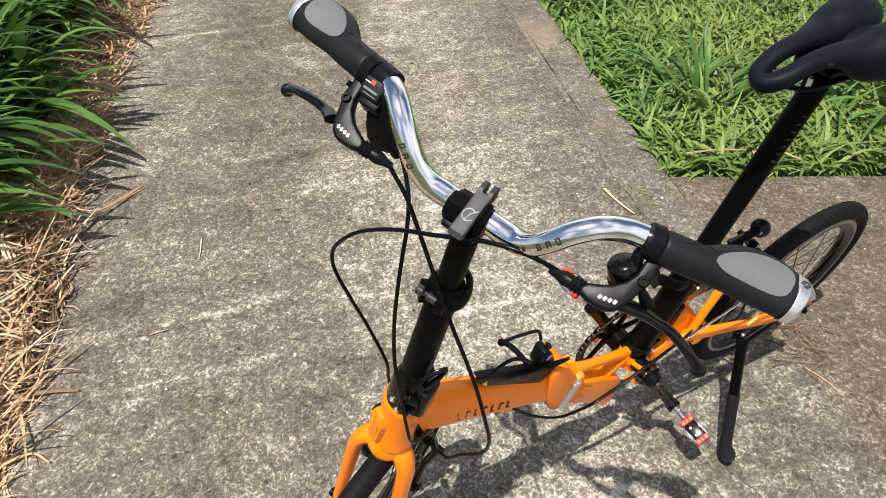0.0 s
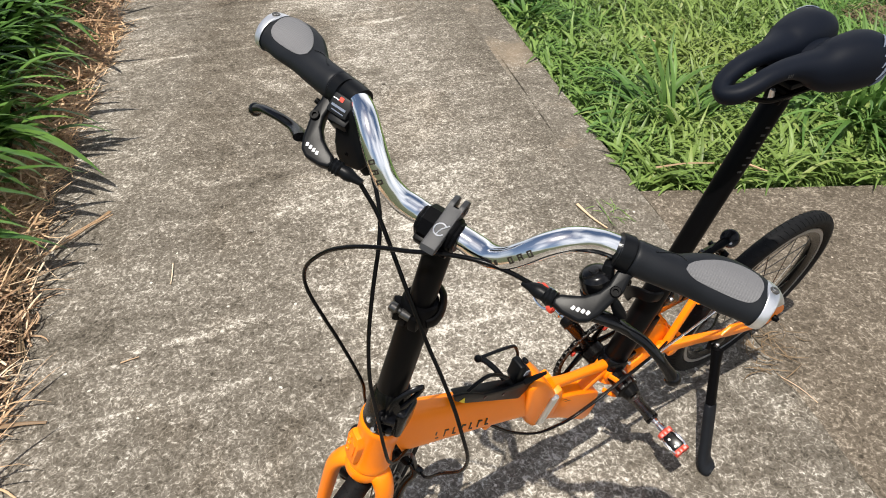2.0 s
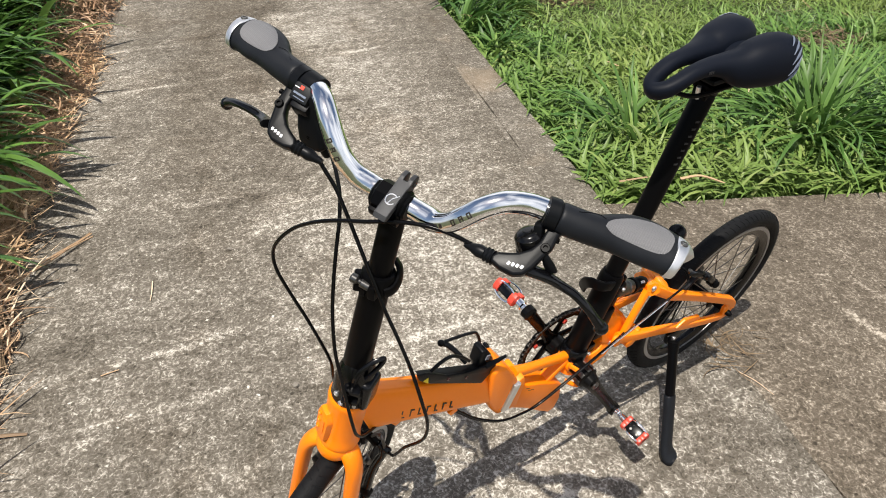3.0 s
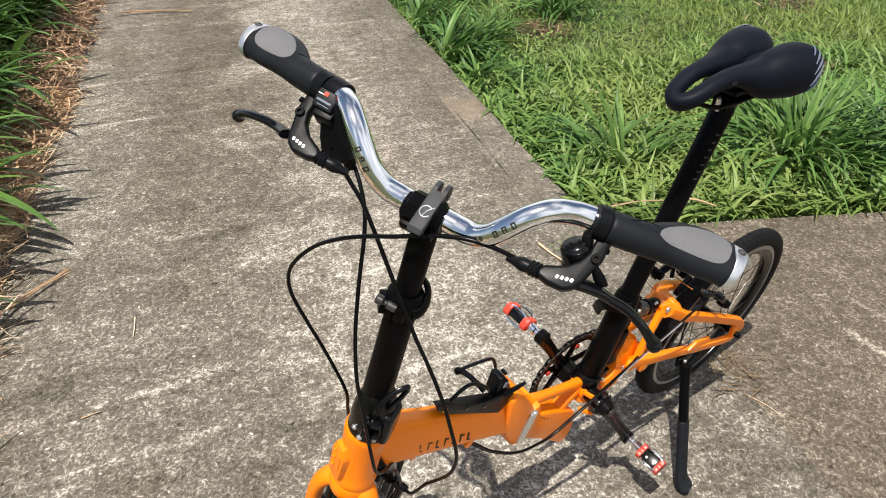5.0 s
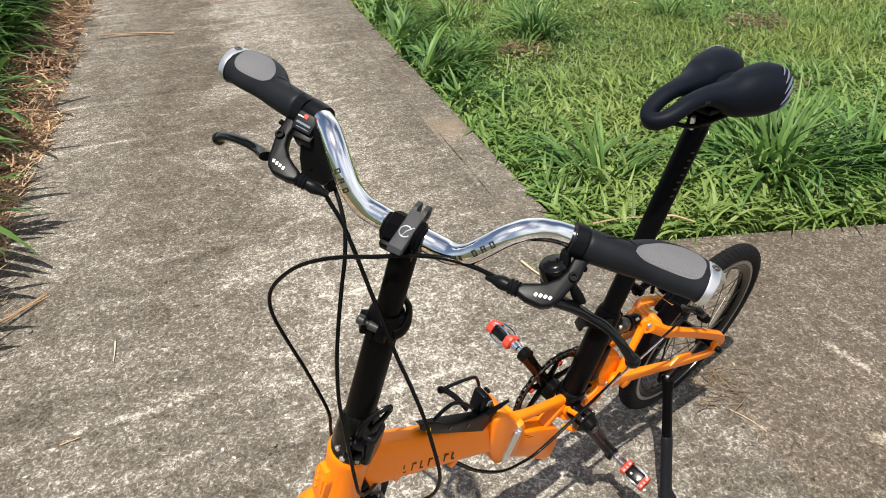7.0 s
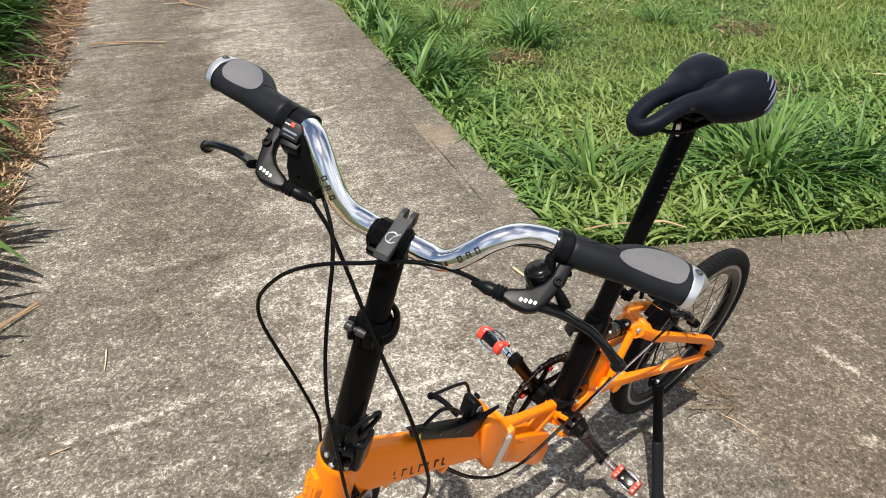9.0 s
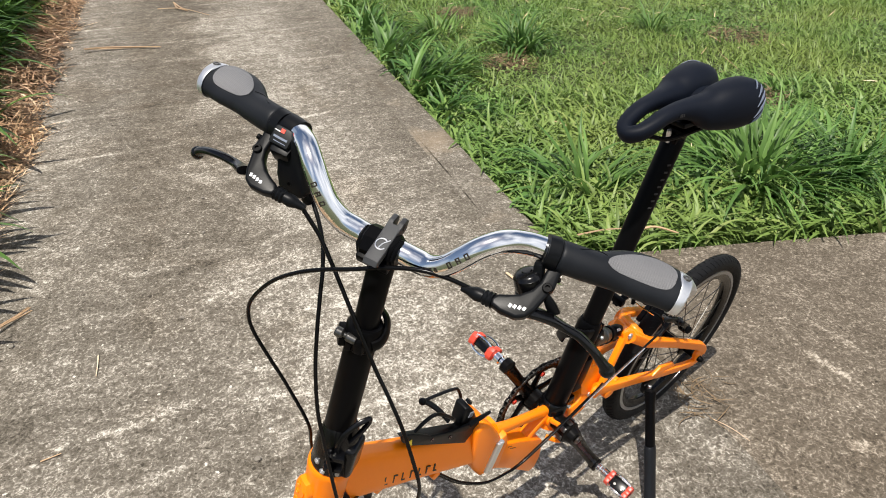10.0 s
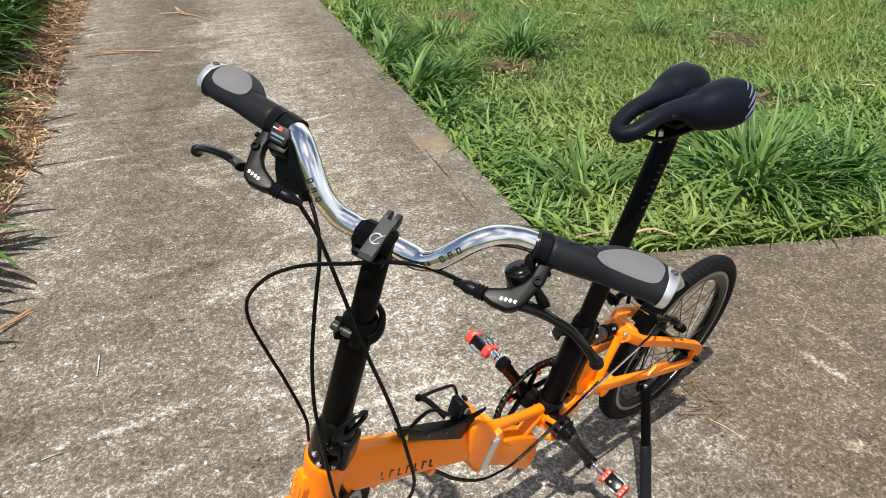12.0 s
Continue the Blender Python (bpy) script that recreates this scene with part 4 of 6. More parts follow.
plate(bm, [(0.706, 0.238), (0.692, 0.244), (0.674, 0.232), (0.652, 0.198), (0.637, 0.166), (0.638, 0.150), (0.652, 0.095), (0.658, 0.078), (0.674, 0.080), (0.692, 0.112), (0.706, 0.15)], -0.029, 0.029, 0.009, 3)
part("hinge_block", bm, M_ORANGE, beam)
bm = bmesh.new()
d = Vector((0.020, 0, -0.074)).normalized()
for off in (0.0, 0.0085):
    sweep(bm, [Vector((0.637 + off * 0.95, 0.030, 0.160 + off * 0.28)) + d * t for t in (0, 0.001, 0.038, 0.073, 0.074)], [0.004, 0.005, 0.005, 0.005, 0.004], 14)
part("hinge_pin", bm, M_SILVER, beam, "bare silver hinge pin")
lean_in = Matrix.Rotation(radians(8.5), 4, "X") @ Matrix.Rotation(radians(-30), 4, "Y")
for i in range(7):
    x = 0.890 - 0.0162 * i
    z = 0.2675 - (0.886 - x) * 0.56
    y = 0.0238 - 0.15 * (z - (0.2545 + (x - 0.84) * 0.57))
    b2 = bmesh.new()
    slant = Matrix.Translation((x, y, z)) @ lean_in
    plate(b2, [(-0.0048, -0.0068), (-0.0022, -0.0068), (0.0006, 0.0068), (-0.0020, 0.0068)], -0.0008, 0.0008, 0)
    if i % 2:
        plate(b2, [(-0.0020, 0.0068), (-0.0076, 0.0068), (-0.0080, 0.0046), (-0.0024, 0.0046)], -0.0008, 0.0008, 0)
    else:
        plate(b2, [(-0.0030, -0.0068), (-0.0098, -0.0068), (-0.0092, -0.0046), (-0.0026, -0.0046)], -0.0008, 0.0008, 0)
    bmesh.ops.transform(b2, matrix=slant, verts=b2.verts)
    part("letter_bar", b2, M_INK, beam)
for x, z in ((0.888, 0.231), (0.772, 0.158)):
    b2 = bmesh.new()
    box(b2, (x, 0.008, z), (0.016, 0.014, 0.016), Matrix.Rotation(radians(30), 4, "Y"), 0.003)
    part("cable_stop", b2, M_ORANGE, beam)

# rear half of the frame
bm = bmesh.new()
st = smooth([(0.632, 0.004, 0.154, 0.014), (0.59, 0.004, 0.138, 0.0108), (0.52, 0.002, 0.109, 0.0108), (0.455, 0.0, 0.082, 0.0135)], 5)
sweep(bm, st, [(q[3] * 0.8, q[3]) for q in st], 14, (0, 0, 1), 0.75)
plate(bm, [(0.640, 0.152), (0.618, 0.160), (0.612, 0.130), (0.622, 0.062), (0.655, 0.07), (0.666, 0.096)], -0.026, 0.026, 0.006)
plate(bm, [(0.632, 0.128), (0.56, 0.080), (0.505, 0.040), (0.486, 0.022), (0.478, -0.037), (0.486, -0.070), (0.502, -0.074), (0.535, -0.040), (0.585, 0.014), (0.625, 0.050), (0.645, 0.066)], -0.020, 0.020, 0.006)
st2 = [(0.538, 0.0, 0.040), (0.50, 0.0, 0.070), (0.462, 0.0, 0.092)]
sweep(bm, st2, [(0.013, 0.010)] * 3, 12, (0, 0, 1), 0.6)
lathe(bm, [(0.015, -0.020), (0.0185, -0.018), (0.0205, 0.0), (0.0205, 0.019), (0.017, 0.021)], (0.464, 0, 0.072), (0, 1, 0), 28)
lathe(bm, [(0.024, -0.035), (0.0265, -0.032), (0.0255, 0.0), (0.0262, 0.020), (0.0245, 0.024)], (0.4555, 0, 0.077), (-0.195, 0, 1), 28)
rear = b_part("rear_frame", bm, M_ORANGE, "orange rear frame with bottom bracket shell")
bm = bmesh.new()
plate(bm, [(0.44, 0.086), (0.405, 0.088), (0.380, 0.122), (0.362, 0.146), (0.340, 0.148), (0.334, 0.122), (0.350, 0.090), (0.385, 0.058), (0.43, 0.052)], -0.022, 0.032, 0.006)
for q in bm.verts:
    q.co.y -= max(0.0, q.co.z - 0.055) * 0.22 * (1 if q.co.y > 0 else 0)
part("pivot_lug", bm, M_ORANGE, rear)
bm = bmesh.new()
plate(bm, [(0.410, 0.140), (0.407, 0.174), (0.398, 0.186), (0.389, 0.181), (0.385, 0.169), (0.376, 0.171), (0.352, 0.150), (0.324, 0.112), (0.310, 0.066), (0.320, 0.054), (0.36, 0.076), (0.402, 0.105)], -0.018, 0.030, 0.005)
for q in bm.verts:
    q.co.y -= max(0.0, q.co.z - 0.055) * 0.12 * (1 if q.co.y > 0 else 0)
part("pivot_plate", bm, M_ORANGE, rear, "cast orange pivot plate behind the seat tube")
b2 = bmesh.new()
bolt(b2, (0.376, 0.0225, 0.092), (0, 1, 0), 0.006, 0.004)
part("pivot_bolt", b2, M_SILVER, rear)
bm = bmesh.new()
sweep(bm, smooth([(0.488, 0.022, 0.092), (0.476, 0.042, 0.084), (0.468, 0.048, 0.060), (0.474, 0.044, 0.040), (0.484, 0.022, 0.036)], 5), [(0.0045, 0.006)] * 21, 8)
part("cable_guide", bm, M_ORANGE, rear)
bm = bmesh.new()
plate(bm, [(0.600, 0.098), (0.588, 0.091), (0.587, 0.089), (0.599, 0.096)], 0.0195, 0.0206, 0)
plate(bm, [(0.592, 0.086), (0.576, 0.077), (0.575, 0.075), (0.591, 0.084)], 0.0195, 0.0206, 0)
part("decal", bm, M_INK, rear)

# swing arm
bm = bmesh.new()
for s in (-1, 1):
    lo = smooth([(0.372, s * 0.030, 0.110, 0.013), (0.345, s * 0.036, 0.102, 0.013), (0.315, s * 0.041, 0.094, 0.0125), (0.28, s * 0.045, 0.083, 0.0115), (0.235, s * 0.050, 0.068, 0.011), (0.169, s * 0.057, 0.045, 0.0105), (0.08, s * 0.063, 0.012, 0.0100), (0.015, s * 0.066, -0.010, 0.0095), (-0.010, s * 0.066, -0.014, 0.008)], 4)
    sweep(bm, lo, [(q[3] * 0.62, q[3]) for q in lo], 12, (0, 0, 1), 0.42)
    bx, bz = (0.0, -0.004) if s > 0 else (-0.032, -0.034)
    hi = smooth([(0.300 + bx, s * 0.018, 0.217 + bz, 0.0125), (0.275 + bx * 0.9, s * 0.031, 0.203 + bz * 0.9, 0.0125), (0.245 + bx * 0.5, s * 0.043, 0.183 + bz * 0.7, 0.0118), (0.212, s * 0.049, 0.165, 0.0112), (0.151, s * 0.056, 0.132, 0.0112), (0.079, s * 0.062, 0.089, 0.0115), (0.024, s * 0.066, 0.054, 0.0115), (-0.006, s * 0.067, 0.026, 0.010), (-0.014, s * 0.067, 0.006, 0.009)], 4)
    sweep(bm, hi, [(q[3] * 0.66, q[3]) for q in hi], 12, (0, 0, 1), 0.42)
    upr = smooth([(0.306 + bx, s * 0.020, 0.212 + bz, 0.0095), (0.328 + bx * 0.6, s * 0.026, 0.180 + bz * 0.6, 0.0078), (0.348, s * 0.031, 0.135, 0.0078), (0.358, s * 0.034, 0.106, 0.009)], 4)
    sweep(bm, upr, [(0.007, q[3]) for q in upr], 10, (1, 0, 0), 0.7)
    lathe(bm, [(0.009, -0.006), (0.0135, -0.005), (0.0135, 0.005), (0.009, 0.006)], (0.372, s * 0.0355, 0.108), (0, 1, 0), 20)
    lathe(bm, [(0.011, -0.008), (0.0155, -0.006), (0.0155, 0.006), (0.011, 0.008)], (0.330, s * 0.038, 0.083), (0, 1, 0), 20)
    plate(bm, [(0.022, 0.022), (0.012, 0.036), (-0.010, 0.03), (-0.022, 0.0), (-0.016, -0.022), (0.012, -0.020)], s * 0.066 - 0.005, s * 0.066 + 0.005, 0.003)
    plate(bm, [(0.20, 0.062), (0.175, 0.076), (0.12, 0.056), (0.10, 0.028), (0.16, 0.046)], s * 0.060 - 0.004, s * 0.060 + 0.004, 0.002)
sweep(bm, smooth([(0.190, -0.040, 0.168), (0.218, -0.035, 0.182), (0.243, -0.022, 0.192), (0.262, 0, 0.206), (0.272, 0.018, 0.213), (0.264, 0.030, 0.204)], 4), [(0.012, 0.007)] * 21, 12, (0, 0, 1), 0.4)
sweep(bm, [(0.266, -0.026, 0.180), (0.284, 0, 0.200), (0.300, 0.028, 0.214)], [(0.013, 0.013)] * 3, 12, (1, 0, 0), 0.6)
sweep(bm, [(0.312, -0.042, 0.098), (0.318, 0, 0.096), (0.312, 0.042, 0.098)], [(0.013, 0.009)] * 3, 12, (1, 0, 0), 0.7)
box(bm, (0.272, 0.0, 0.202), (0.036, 0.040, 0.016), Matrix.Rotation(radians(-32), 4, "Y"), 0.005)
swing = b_part("swing_arm", bm, M_ORANGE, "orange suspended rear swing arm")
for s in (-1, 1):
    b2 = bmesh.new()
    bolt(b2, (0.302 + (0.0 if s > 0 else -0.032), s * 0.0275, 0.219 + (0.0 if s > 0 else -0.034)), (0, s, 0), 0.0065, 0.004)
    part("shock_bolt", b2, M_SILVER, swing)

bm = bmesh.new()
sd = Vector((0.285 - 0.40, 0, 0.208 - 0.238))
lathe(bm, [(0.010, 0.0), (0.0145, 0.004), (0.0145, 0.050), (0.012, 0.056)], (0.392, 0, 0.236), sd, 20)
shock = b_part("suspension_block", bm, M_ELAST, "olive elastomer suspension block behind the seat tube")
bm = bmesh.new()
lathe(bm, [(0.0125, 0.054), (0.0155, 0.057), (0.0155, 0.064), (0.0105, 0.067), (0.0125, 0.07), (0.0125, 0.09), (0.009, 0.1)], (0.392, 0, 0.236), sd, 20)
part("collar", bm, M_BLACK, shock)
sn = sd.normalized()
for i in range(3):
    b2 = bmesh.new()
    side_ = Vector((-0.1, 0.62, 0.78))
    side_ = (side_ - sn * side_.dot(sn)).normalized()
    box(b2, (0, 0, 0), (0.0026, 0.0050, 0.0006), axes(sn, side_.cross(sn), side_, Vector((0.392, 0, 0.236)) + sn * (0.0745 + 0.0042 * i) + side_ * 0.0126), 0)
    part("letter_bar", b2, M_WHITE, shock)
bm = bmesh.new()
lathe(bm, [(0.0146, 0.036), (0.0152, 0.037), (0.0152, 0.041), (0.0146, 0.042)], (0.392, 0, 0.236), sd, 20)
part("band", bm, M_STEEL, shock)

# seat tube, post and saddle
def post(z):
    return Vector((0.4735 - 0.195 * z, 0.0, z))


bm = bmesh.new()
pa = (post(1) - post(0)).normalized()
lathe(bm, [(0.0205, 0.095), (0.0225, 0.10), (0.0225, 0.30), (0.0195, 0.31)], post(0), pa, 28)
box(bm, post(0.24) + Vector((-0.03, 0, 0)), (0.026, 0.022, 0.085), Matrix.Rotation(-0.12, 4, "Y"), 0.004)
box(bm, post(0.165) + Vector((-0.030, 0.004, 0)), (0.030, 0.030, 0.085), Matrix.Rotation(-0.12, 4, "Y"), 0.006)
seat_tube = b_part("seat_tube", bm, M_BLACK, "satin black seat tube sleeve")
bm = bmesh.new()
lathe(bm, [(0.0245, 0.082), (0.027, 0.085), (0.027, 0.108), (0.0245, 0.112)], post(0), pa, 28)
box(bm, post(0.096) + Vector((-0.032, 0.012, 0)), (0.018, 0.012, 0.022), None, 0.003)
part("seat_collar", bm, M_GLOSS, seat_tube)
b2 = bmesh.new()
bolt(b2, post(0.096) + Vector((-0.015, 0.0245, 0.004)), (0, 1, 0.2), 0.004, 0.003)
part("collar_bolt", b2, M_SILVER, seat_tube)
bm = bmesh.new()
sweep(bm, smooth([(0.432, 0.018, 0.292), (0.455, 0.014, 0.300), (0.462, -0.006, 0.295), (0.458, -0.022, 0.278), (0.452, -0.030, 0.255)], 5), [(0.004, 0.011)] * 21, 10, (0, 0, 1), 0.7)
part("quick_release_lever", bm, M_BLACK, seat_tube)
bm = bmesh.new()
box(bm, (0.396, 0.012, 0.262), (0.024, 0.014, 0.026), Matrix.Rotation(0.4, 4, "Y"), 0.004)
box(bm, (0.394, -0.004, 0.228), (0.014, 0.032, 0.040), Matrix.Rotation(-0.12, 4, "Y"), 0.004)
part("shock_mount", bm, M_BLACK, seat_tube)
b2 = bmesh.new()
bolt(b2, (0.396, 0.0195, 0.264), (0, 1, 0), 0.004, 0.004)
part("mount_bolt", b2, M_SILVER, seat_tube)

bm = bmesh.new()
lathe(bm, [(0.0165, 0.2), (0.0169, 0.21), (0.0169, 0.668), (0.0155, 0.671)], post(0), pa, 32)
seatpost = b_part("seatpost", bm, M_BLACK, "long satin black telescoping seatpost")
for i in range(7):
    z = 0.545 + i * 0.0125
    b2 = bmesh.new()
    a = radians(62)
    m = Matrix.Translation(post(z)) @ Matrix.Rotation(a, 4, "Z")
    box(b2, (0, 0, 0), (0.0008, 0.0062, 0.0034), m @ Matrix.Translation((0.0168, 0, 0)), 0)
    part("letter_bar", b2, M_FAINT, seatpost)
bm = bmesh.new()
box(bm, post(0.672) + Vector((-0.004, 0, 0)), (0.04, 0.036, 0.012), Matrix.Rotation(0.05, 4, "Y"), 0.003)
box(bm, post(0.662) + Vector((0.002, 0, 0)), (0.03, 0.026, 0.016), None, 0.003)
part("saddle_clamp", bm, M_BLACK, seatpost)
bm = bmesh.new()
bolt(bm, post(0.655) + Vector((0.016, 0.0, 0.0)), (0.3, 0, 1), 0.0038, 0.022)
part("clamp_bolt", bm, M_SILVER, seatpost)

bm = bmesh.new()
half = [(-0.127, 0.0435, 0.004, 0.016, 0.016), (-0.125, 0.0435, 0.004, 0.026, 0.026), (-0.117, 0.0425, 0.005, 0.033, 0.0335), (-0.096, 0.0405, 0.005, 0.0350, 0.037), (-0.070, 0.0365, 0.003, 0.0330, 0.035),
        (-0.043, 0.0320, 0.001, 0.0275, 0.029), (-0.016, 0.0262, 0.006, 0.0194, 0.018), (0.012, 0.0220, 0.008, 0.0142, 0.0125), (0.040, 0.0206, 0.004, 0.0128, 0.0108), (0.062, 0.0190, -0.005, 0.0124, 0.0110), (0.079, 0.0135, -0.014, 0.0118, 0.0120)]
path = half + [(0.088, 0.0, -0.019, 0.0112, 0.0124)] + [(a, -b, c_, d_, e_) for a, b, c_, d_, e_ in half[::-1]]
path = smooth(path, 5)
sweep(bm, path, [(q[3], q[4]) for q in path], 22, (0, 0, 1), 0.85)
web = smooth([(-0.044, 0.0, -0.012, 0.020, 0.006), (-0.054, 0.0, -0.004, 0.030, 0.013), (-0.070, 0.0, 0.000, 0.034, 0.019), (-0.098, 0.0, -0.002, 0.036, 0.018), (-0.112, 0.0, -0.006, 0.034, 0.010)], 4)
sweep(bm, web, [(q[3], q[4]) for q in web], 20)
saddle = part("saddle", bm, M_SADDLE, bicycle, "black split saddle with open nose and two padded lobes", Matrix.Translation((0.368, -0.009, 0.706)) @ Matrix.Rotation(radians(-5), 4, "Z") @ Matrix.Rotation(radians(7), 4, "X"))
bm = bmesh.new()
plate(bm, [(-0.13, -0.008), (-0.06, -0.010), (0.0, -0.014), (0.0, -0.022), (-0.06, -0.020), (-0.13, -0.018)], -0.03, 0.03, 0.003)
part("saddle_shell", bm, M_PLASTIC, saddle)
for s in (-1, 1):
    b2 = bmesh.new()
    sweep(b2, smooth([(-0.13, s * 0.035, -0.016), (-0.09, s * 0.025, -0.028), (-0.05, s * 0.022, -0.034), (0.02, s * 0.022, -0.034), (0.06, s * 0.018, -0.022), (0.085, s * 0.008, -0.014)], 5), 0.0035, 8)
    part("saddle_rail", b2, M_BLACK, saddle)
for s in (-1, 1):
    for j in range(5):
        b2 = bmesh.new()
        pts = []
        for k_ in range(7):
            e = radians(-38 + 21 * j + 6.0 * k_)
            x_ = -0.0975 - 0.0034 * k_
            t_ = min(1.0, max(0.0, (x_ + 0.096) / -0.031))
            wdt, hgt = 0.0354 - 0.013 * t_ ** 3.4, 0.0374 - 0.0135 * t_ ** 3.4
            ce, se = math.cos(e), math.sin(e)
            pts.append((x_, s * (0.0408 + 0.0025 * t_ + wdt * math.copysign(abs(ce) ** 0.85, ce)), 0.005 + hgt * math.copysign(abs(se) ** 0.85, se)))
        sweep(b2, pts, [(0.0024 * (1 - abs(k_ - 3) / 3.3), 0.0009) for k_ in range(7)], 6, (0, s, 0.6))
        part("decal", b2, M_PRINT, saddle, "blue-grey printed stroke")
b2 = bmesh.new()
for k_ in range(3):
    box(b2, (0.016 + 0.0036 * k_, 0.0352, 0.006), (0.0018, 0.0010, 0.0042), None, 0)
part("decal", b2, M_FAINT, saddle)

# cranks, chain and pedals
BB = Vector((0.464, 0, 0.072))
CR = Vector((-0.092, 0, -0.148))
for s, nm in ((1, "crank_arm"), (-1, "crank_arm")):
    bm = bmesh.new()
    a0 = BB + Vector((0, 0.064 if s > 0 else -0.052, 0))
    a1 = BB + CR * s + Vector((0, 0.088 if s > 0 else -0.054, 0))
    pts = smooth([(*a0, 0.0155), (*a0.lerp(a1, 0.15), 0.0145), (*(a0.lerp(a1, 0.55) + Vector((0, -s * 0.003, 0))), 0.0115), (*a0.lerp(a1, 0.92), 0.0125), (*a1, 0.0130)], 4)
    sweep(bm, pts, [(q[3], q[3] * 0.6) for q in pts], 12, (0, 1, 0), 0.75)
    lathe(bm, [(0.0165, -0.044), (0.0175, -0.030), (0.0200, -0.028), (0.0230, -0.026), (0.0230, -0.006), (0.0185, -0.003), (0.0165, 0.004), (0.0150, 0.009), (0.010, 0.011)], a0, (0, s, 0), 28)
    lathe(bm, [(0.010, -0.008), (0.0145, -0.006), (0.0145, 0.007), (0.010, 0.009)], a1, (0, s, 0), 20)
    crank = b_part(nm, bm, M_CRANK, "glossy black crank arm")
    b2 = bmesh.new()
    bolt(b2, a0 + Vector((0, s * 0.0125, 0)), (0, s, 0), 0.009, 0.004)
    part("crank_bolt", b2, M_STEEL, crank)
    if s > 0:
        for k_ in range(8):
            a = 2 * math.pi * k_ / 8
            b2 = bmesh.new()
            box(b2, a0 + Vector((0.0228 * math.cos(a), -0.015, 0.0228 * math.sin(a))), (0.005, 0.015, 0.0095), Matrix.Rotation(-a, 4, "Y"), 0.0015)
            part("bearing_notch", b2, M_STEEL, crank)
    # pedal
    pe = BB + CR * s
    ped = new("pedal")
    ped.parent = bicycle
    tilt = radians(28 if s > 0 else -35)
    ped.matrix_basis = Matrix.Translation(pe + Vector((0, 0.018 if s > 0 else 0.022, 0))) @ Matrix.Rotation(tilt, 4, "Y")
    tagged(ped, "silver cage pedal with red end plates")
    bm = bmesh.new()
    lathe(bm, [(0.0060, 0.074), (0.0092, 0.076), (0.0092, 0.086), (0.0075, 0.088), (0.0075, 0.092), (0.0098, 0.094), (0.0098, 0.106), (0.006, 0.110), (0.006, 0.162)], (0, 0, 0), (0, s, 0), 18)
    part("spindle", bm, M_CHROME, ped)
    for y0 in (0.108, 0.152):
        bm = bmesh.new()
        plate(bm, [(-0.0165, -0.006), (-0.0125, -0.0125), (-0.005, -0.0125), (-0.003, -0.0105), (0.003, -0.0105), (0.005, -0.0125), (0.0125, -0.0125), (0.0165, -0.006), (0.0165, 0.006), (0.0125, 0.0125), (0.005, 0.0125), (0.003, 0.0105), (-0.003, 0.0105), (-0.005, 0.0125), (-0.0125, 0.0125), (-0.0165, 0.006)], min(s * y0, s * (y0 + 0.013)), max(s * y0, s * (y0 + 0.010)), 0.0014)
        part("end_plate", bm, M_RED, ped, "red end plate")
    bm = bmesh.new()
    box(bm, (0, s * 0.135, 0), (0.027, 0.036, 0.017), None, 0.004)
    part("body", bm, M_GLOSS, ped)
    for dx in (-0.0145, 0.0145):
        for dz in (-0.0108, 0.0108):
            b2 = bmesh.new()
            sweep(b2, smooth([(dx * 0.9, s * 0.118, dz), (dx * 1.05, s * 0.128, dz * 1.3), (dx * 1.05, s * 0.145, dz * 1.3), (dx * 0.9, s * 0.156, dz)], 4), 0.0021, 8)
            part("cage_wire", b2, M_CHROME, ped)
    for dy in (0.129, 0.146):
        b2 = bmesh.new()
        bolt(b2, (0.004, s * dy, 0.0108), (0, 0, 1), 0.0030, 0.002)
        part("screw", b2, M_STEEL, ped)

bm = bmesh.new()
CY, RC = -0.046, 0.0895
ring_in, ring_out, teeth = [], [], 44
for i in range(teeth * 4):
    a = 2 * math.pi * i / (teeth * 4)
    ro = RC + (0.0038 if i % 4 in (1, 2) else -0.0035)
    for ri, store in ((ro, ring_out), (0.077, ring_in)):
        store.append([bm.verts.new((BB.x + ri * math.cos(a), CY + dy, BB.z + ri * math.sin(a))) for dy in (-0.0016, 0.0016)])
nn = teeth * 4
for i in range(nn):
    j = (i + 1) % nn
    o0, o1, i0, i1 = ring_out[i], ring_out[j], ring_in[i], ring_in[j]
    bm.faces.new((o0[0], o1[0], i1[0], i0[0]))
    bm.faces.new((o0[1], i0[1], i1[1], o1[1]))
    bm.faces.new((o0[0], o0[1], o1[1], o1[0]))
    bm.faces.new((i0[0], i1[0], i1[1], i0[1]))
ring = b_part("chainring", bm, M_CRANK, "dark toothed chainring with red bolts")
for i in range(5):
    bm = bmesh.new()
    a = 2 * math.pi * i / 5 + 0.5
    p0, p1 = BB + Vector((0.012 * math.cos(a), CY - 0.006, 0.012 * math.sin(a))), BB + Vector((0.072 * math.cos(a), CY - 0.001, 0.072 * math.sin(a)))
    p0.y, p1.y = CY - 0.008, CY - 0.003
    sweep(bm, [p0, p0.lerp(p1, 0.5), p1], [(0.012, 0.005), (0.008, 0.004), (0.008, 0.003)], 10, (0, 1, 0), 0.7)
    for sg in (-1, 1):
        aa = a + sg * 0.32
        q1 = BB + Vector((0.079 * math.cos(aa), 0, 0.079 * math.sin(aa)))
        q1.y = CY
        sweep(bm, [p1, q1], [(0.005, 0.002), (0.004, 0.0016)], 8, (0, 1, 0), 0.7)
    part("spider_arm", bm, M_CRANK, ring)
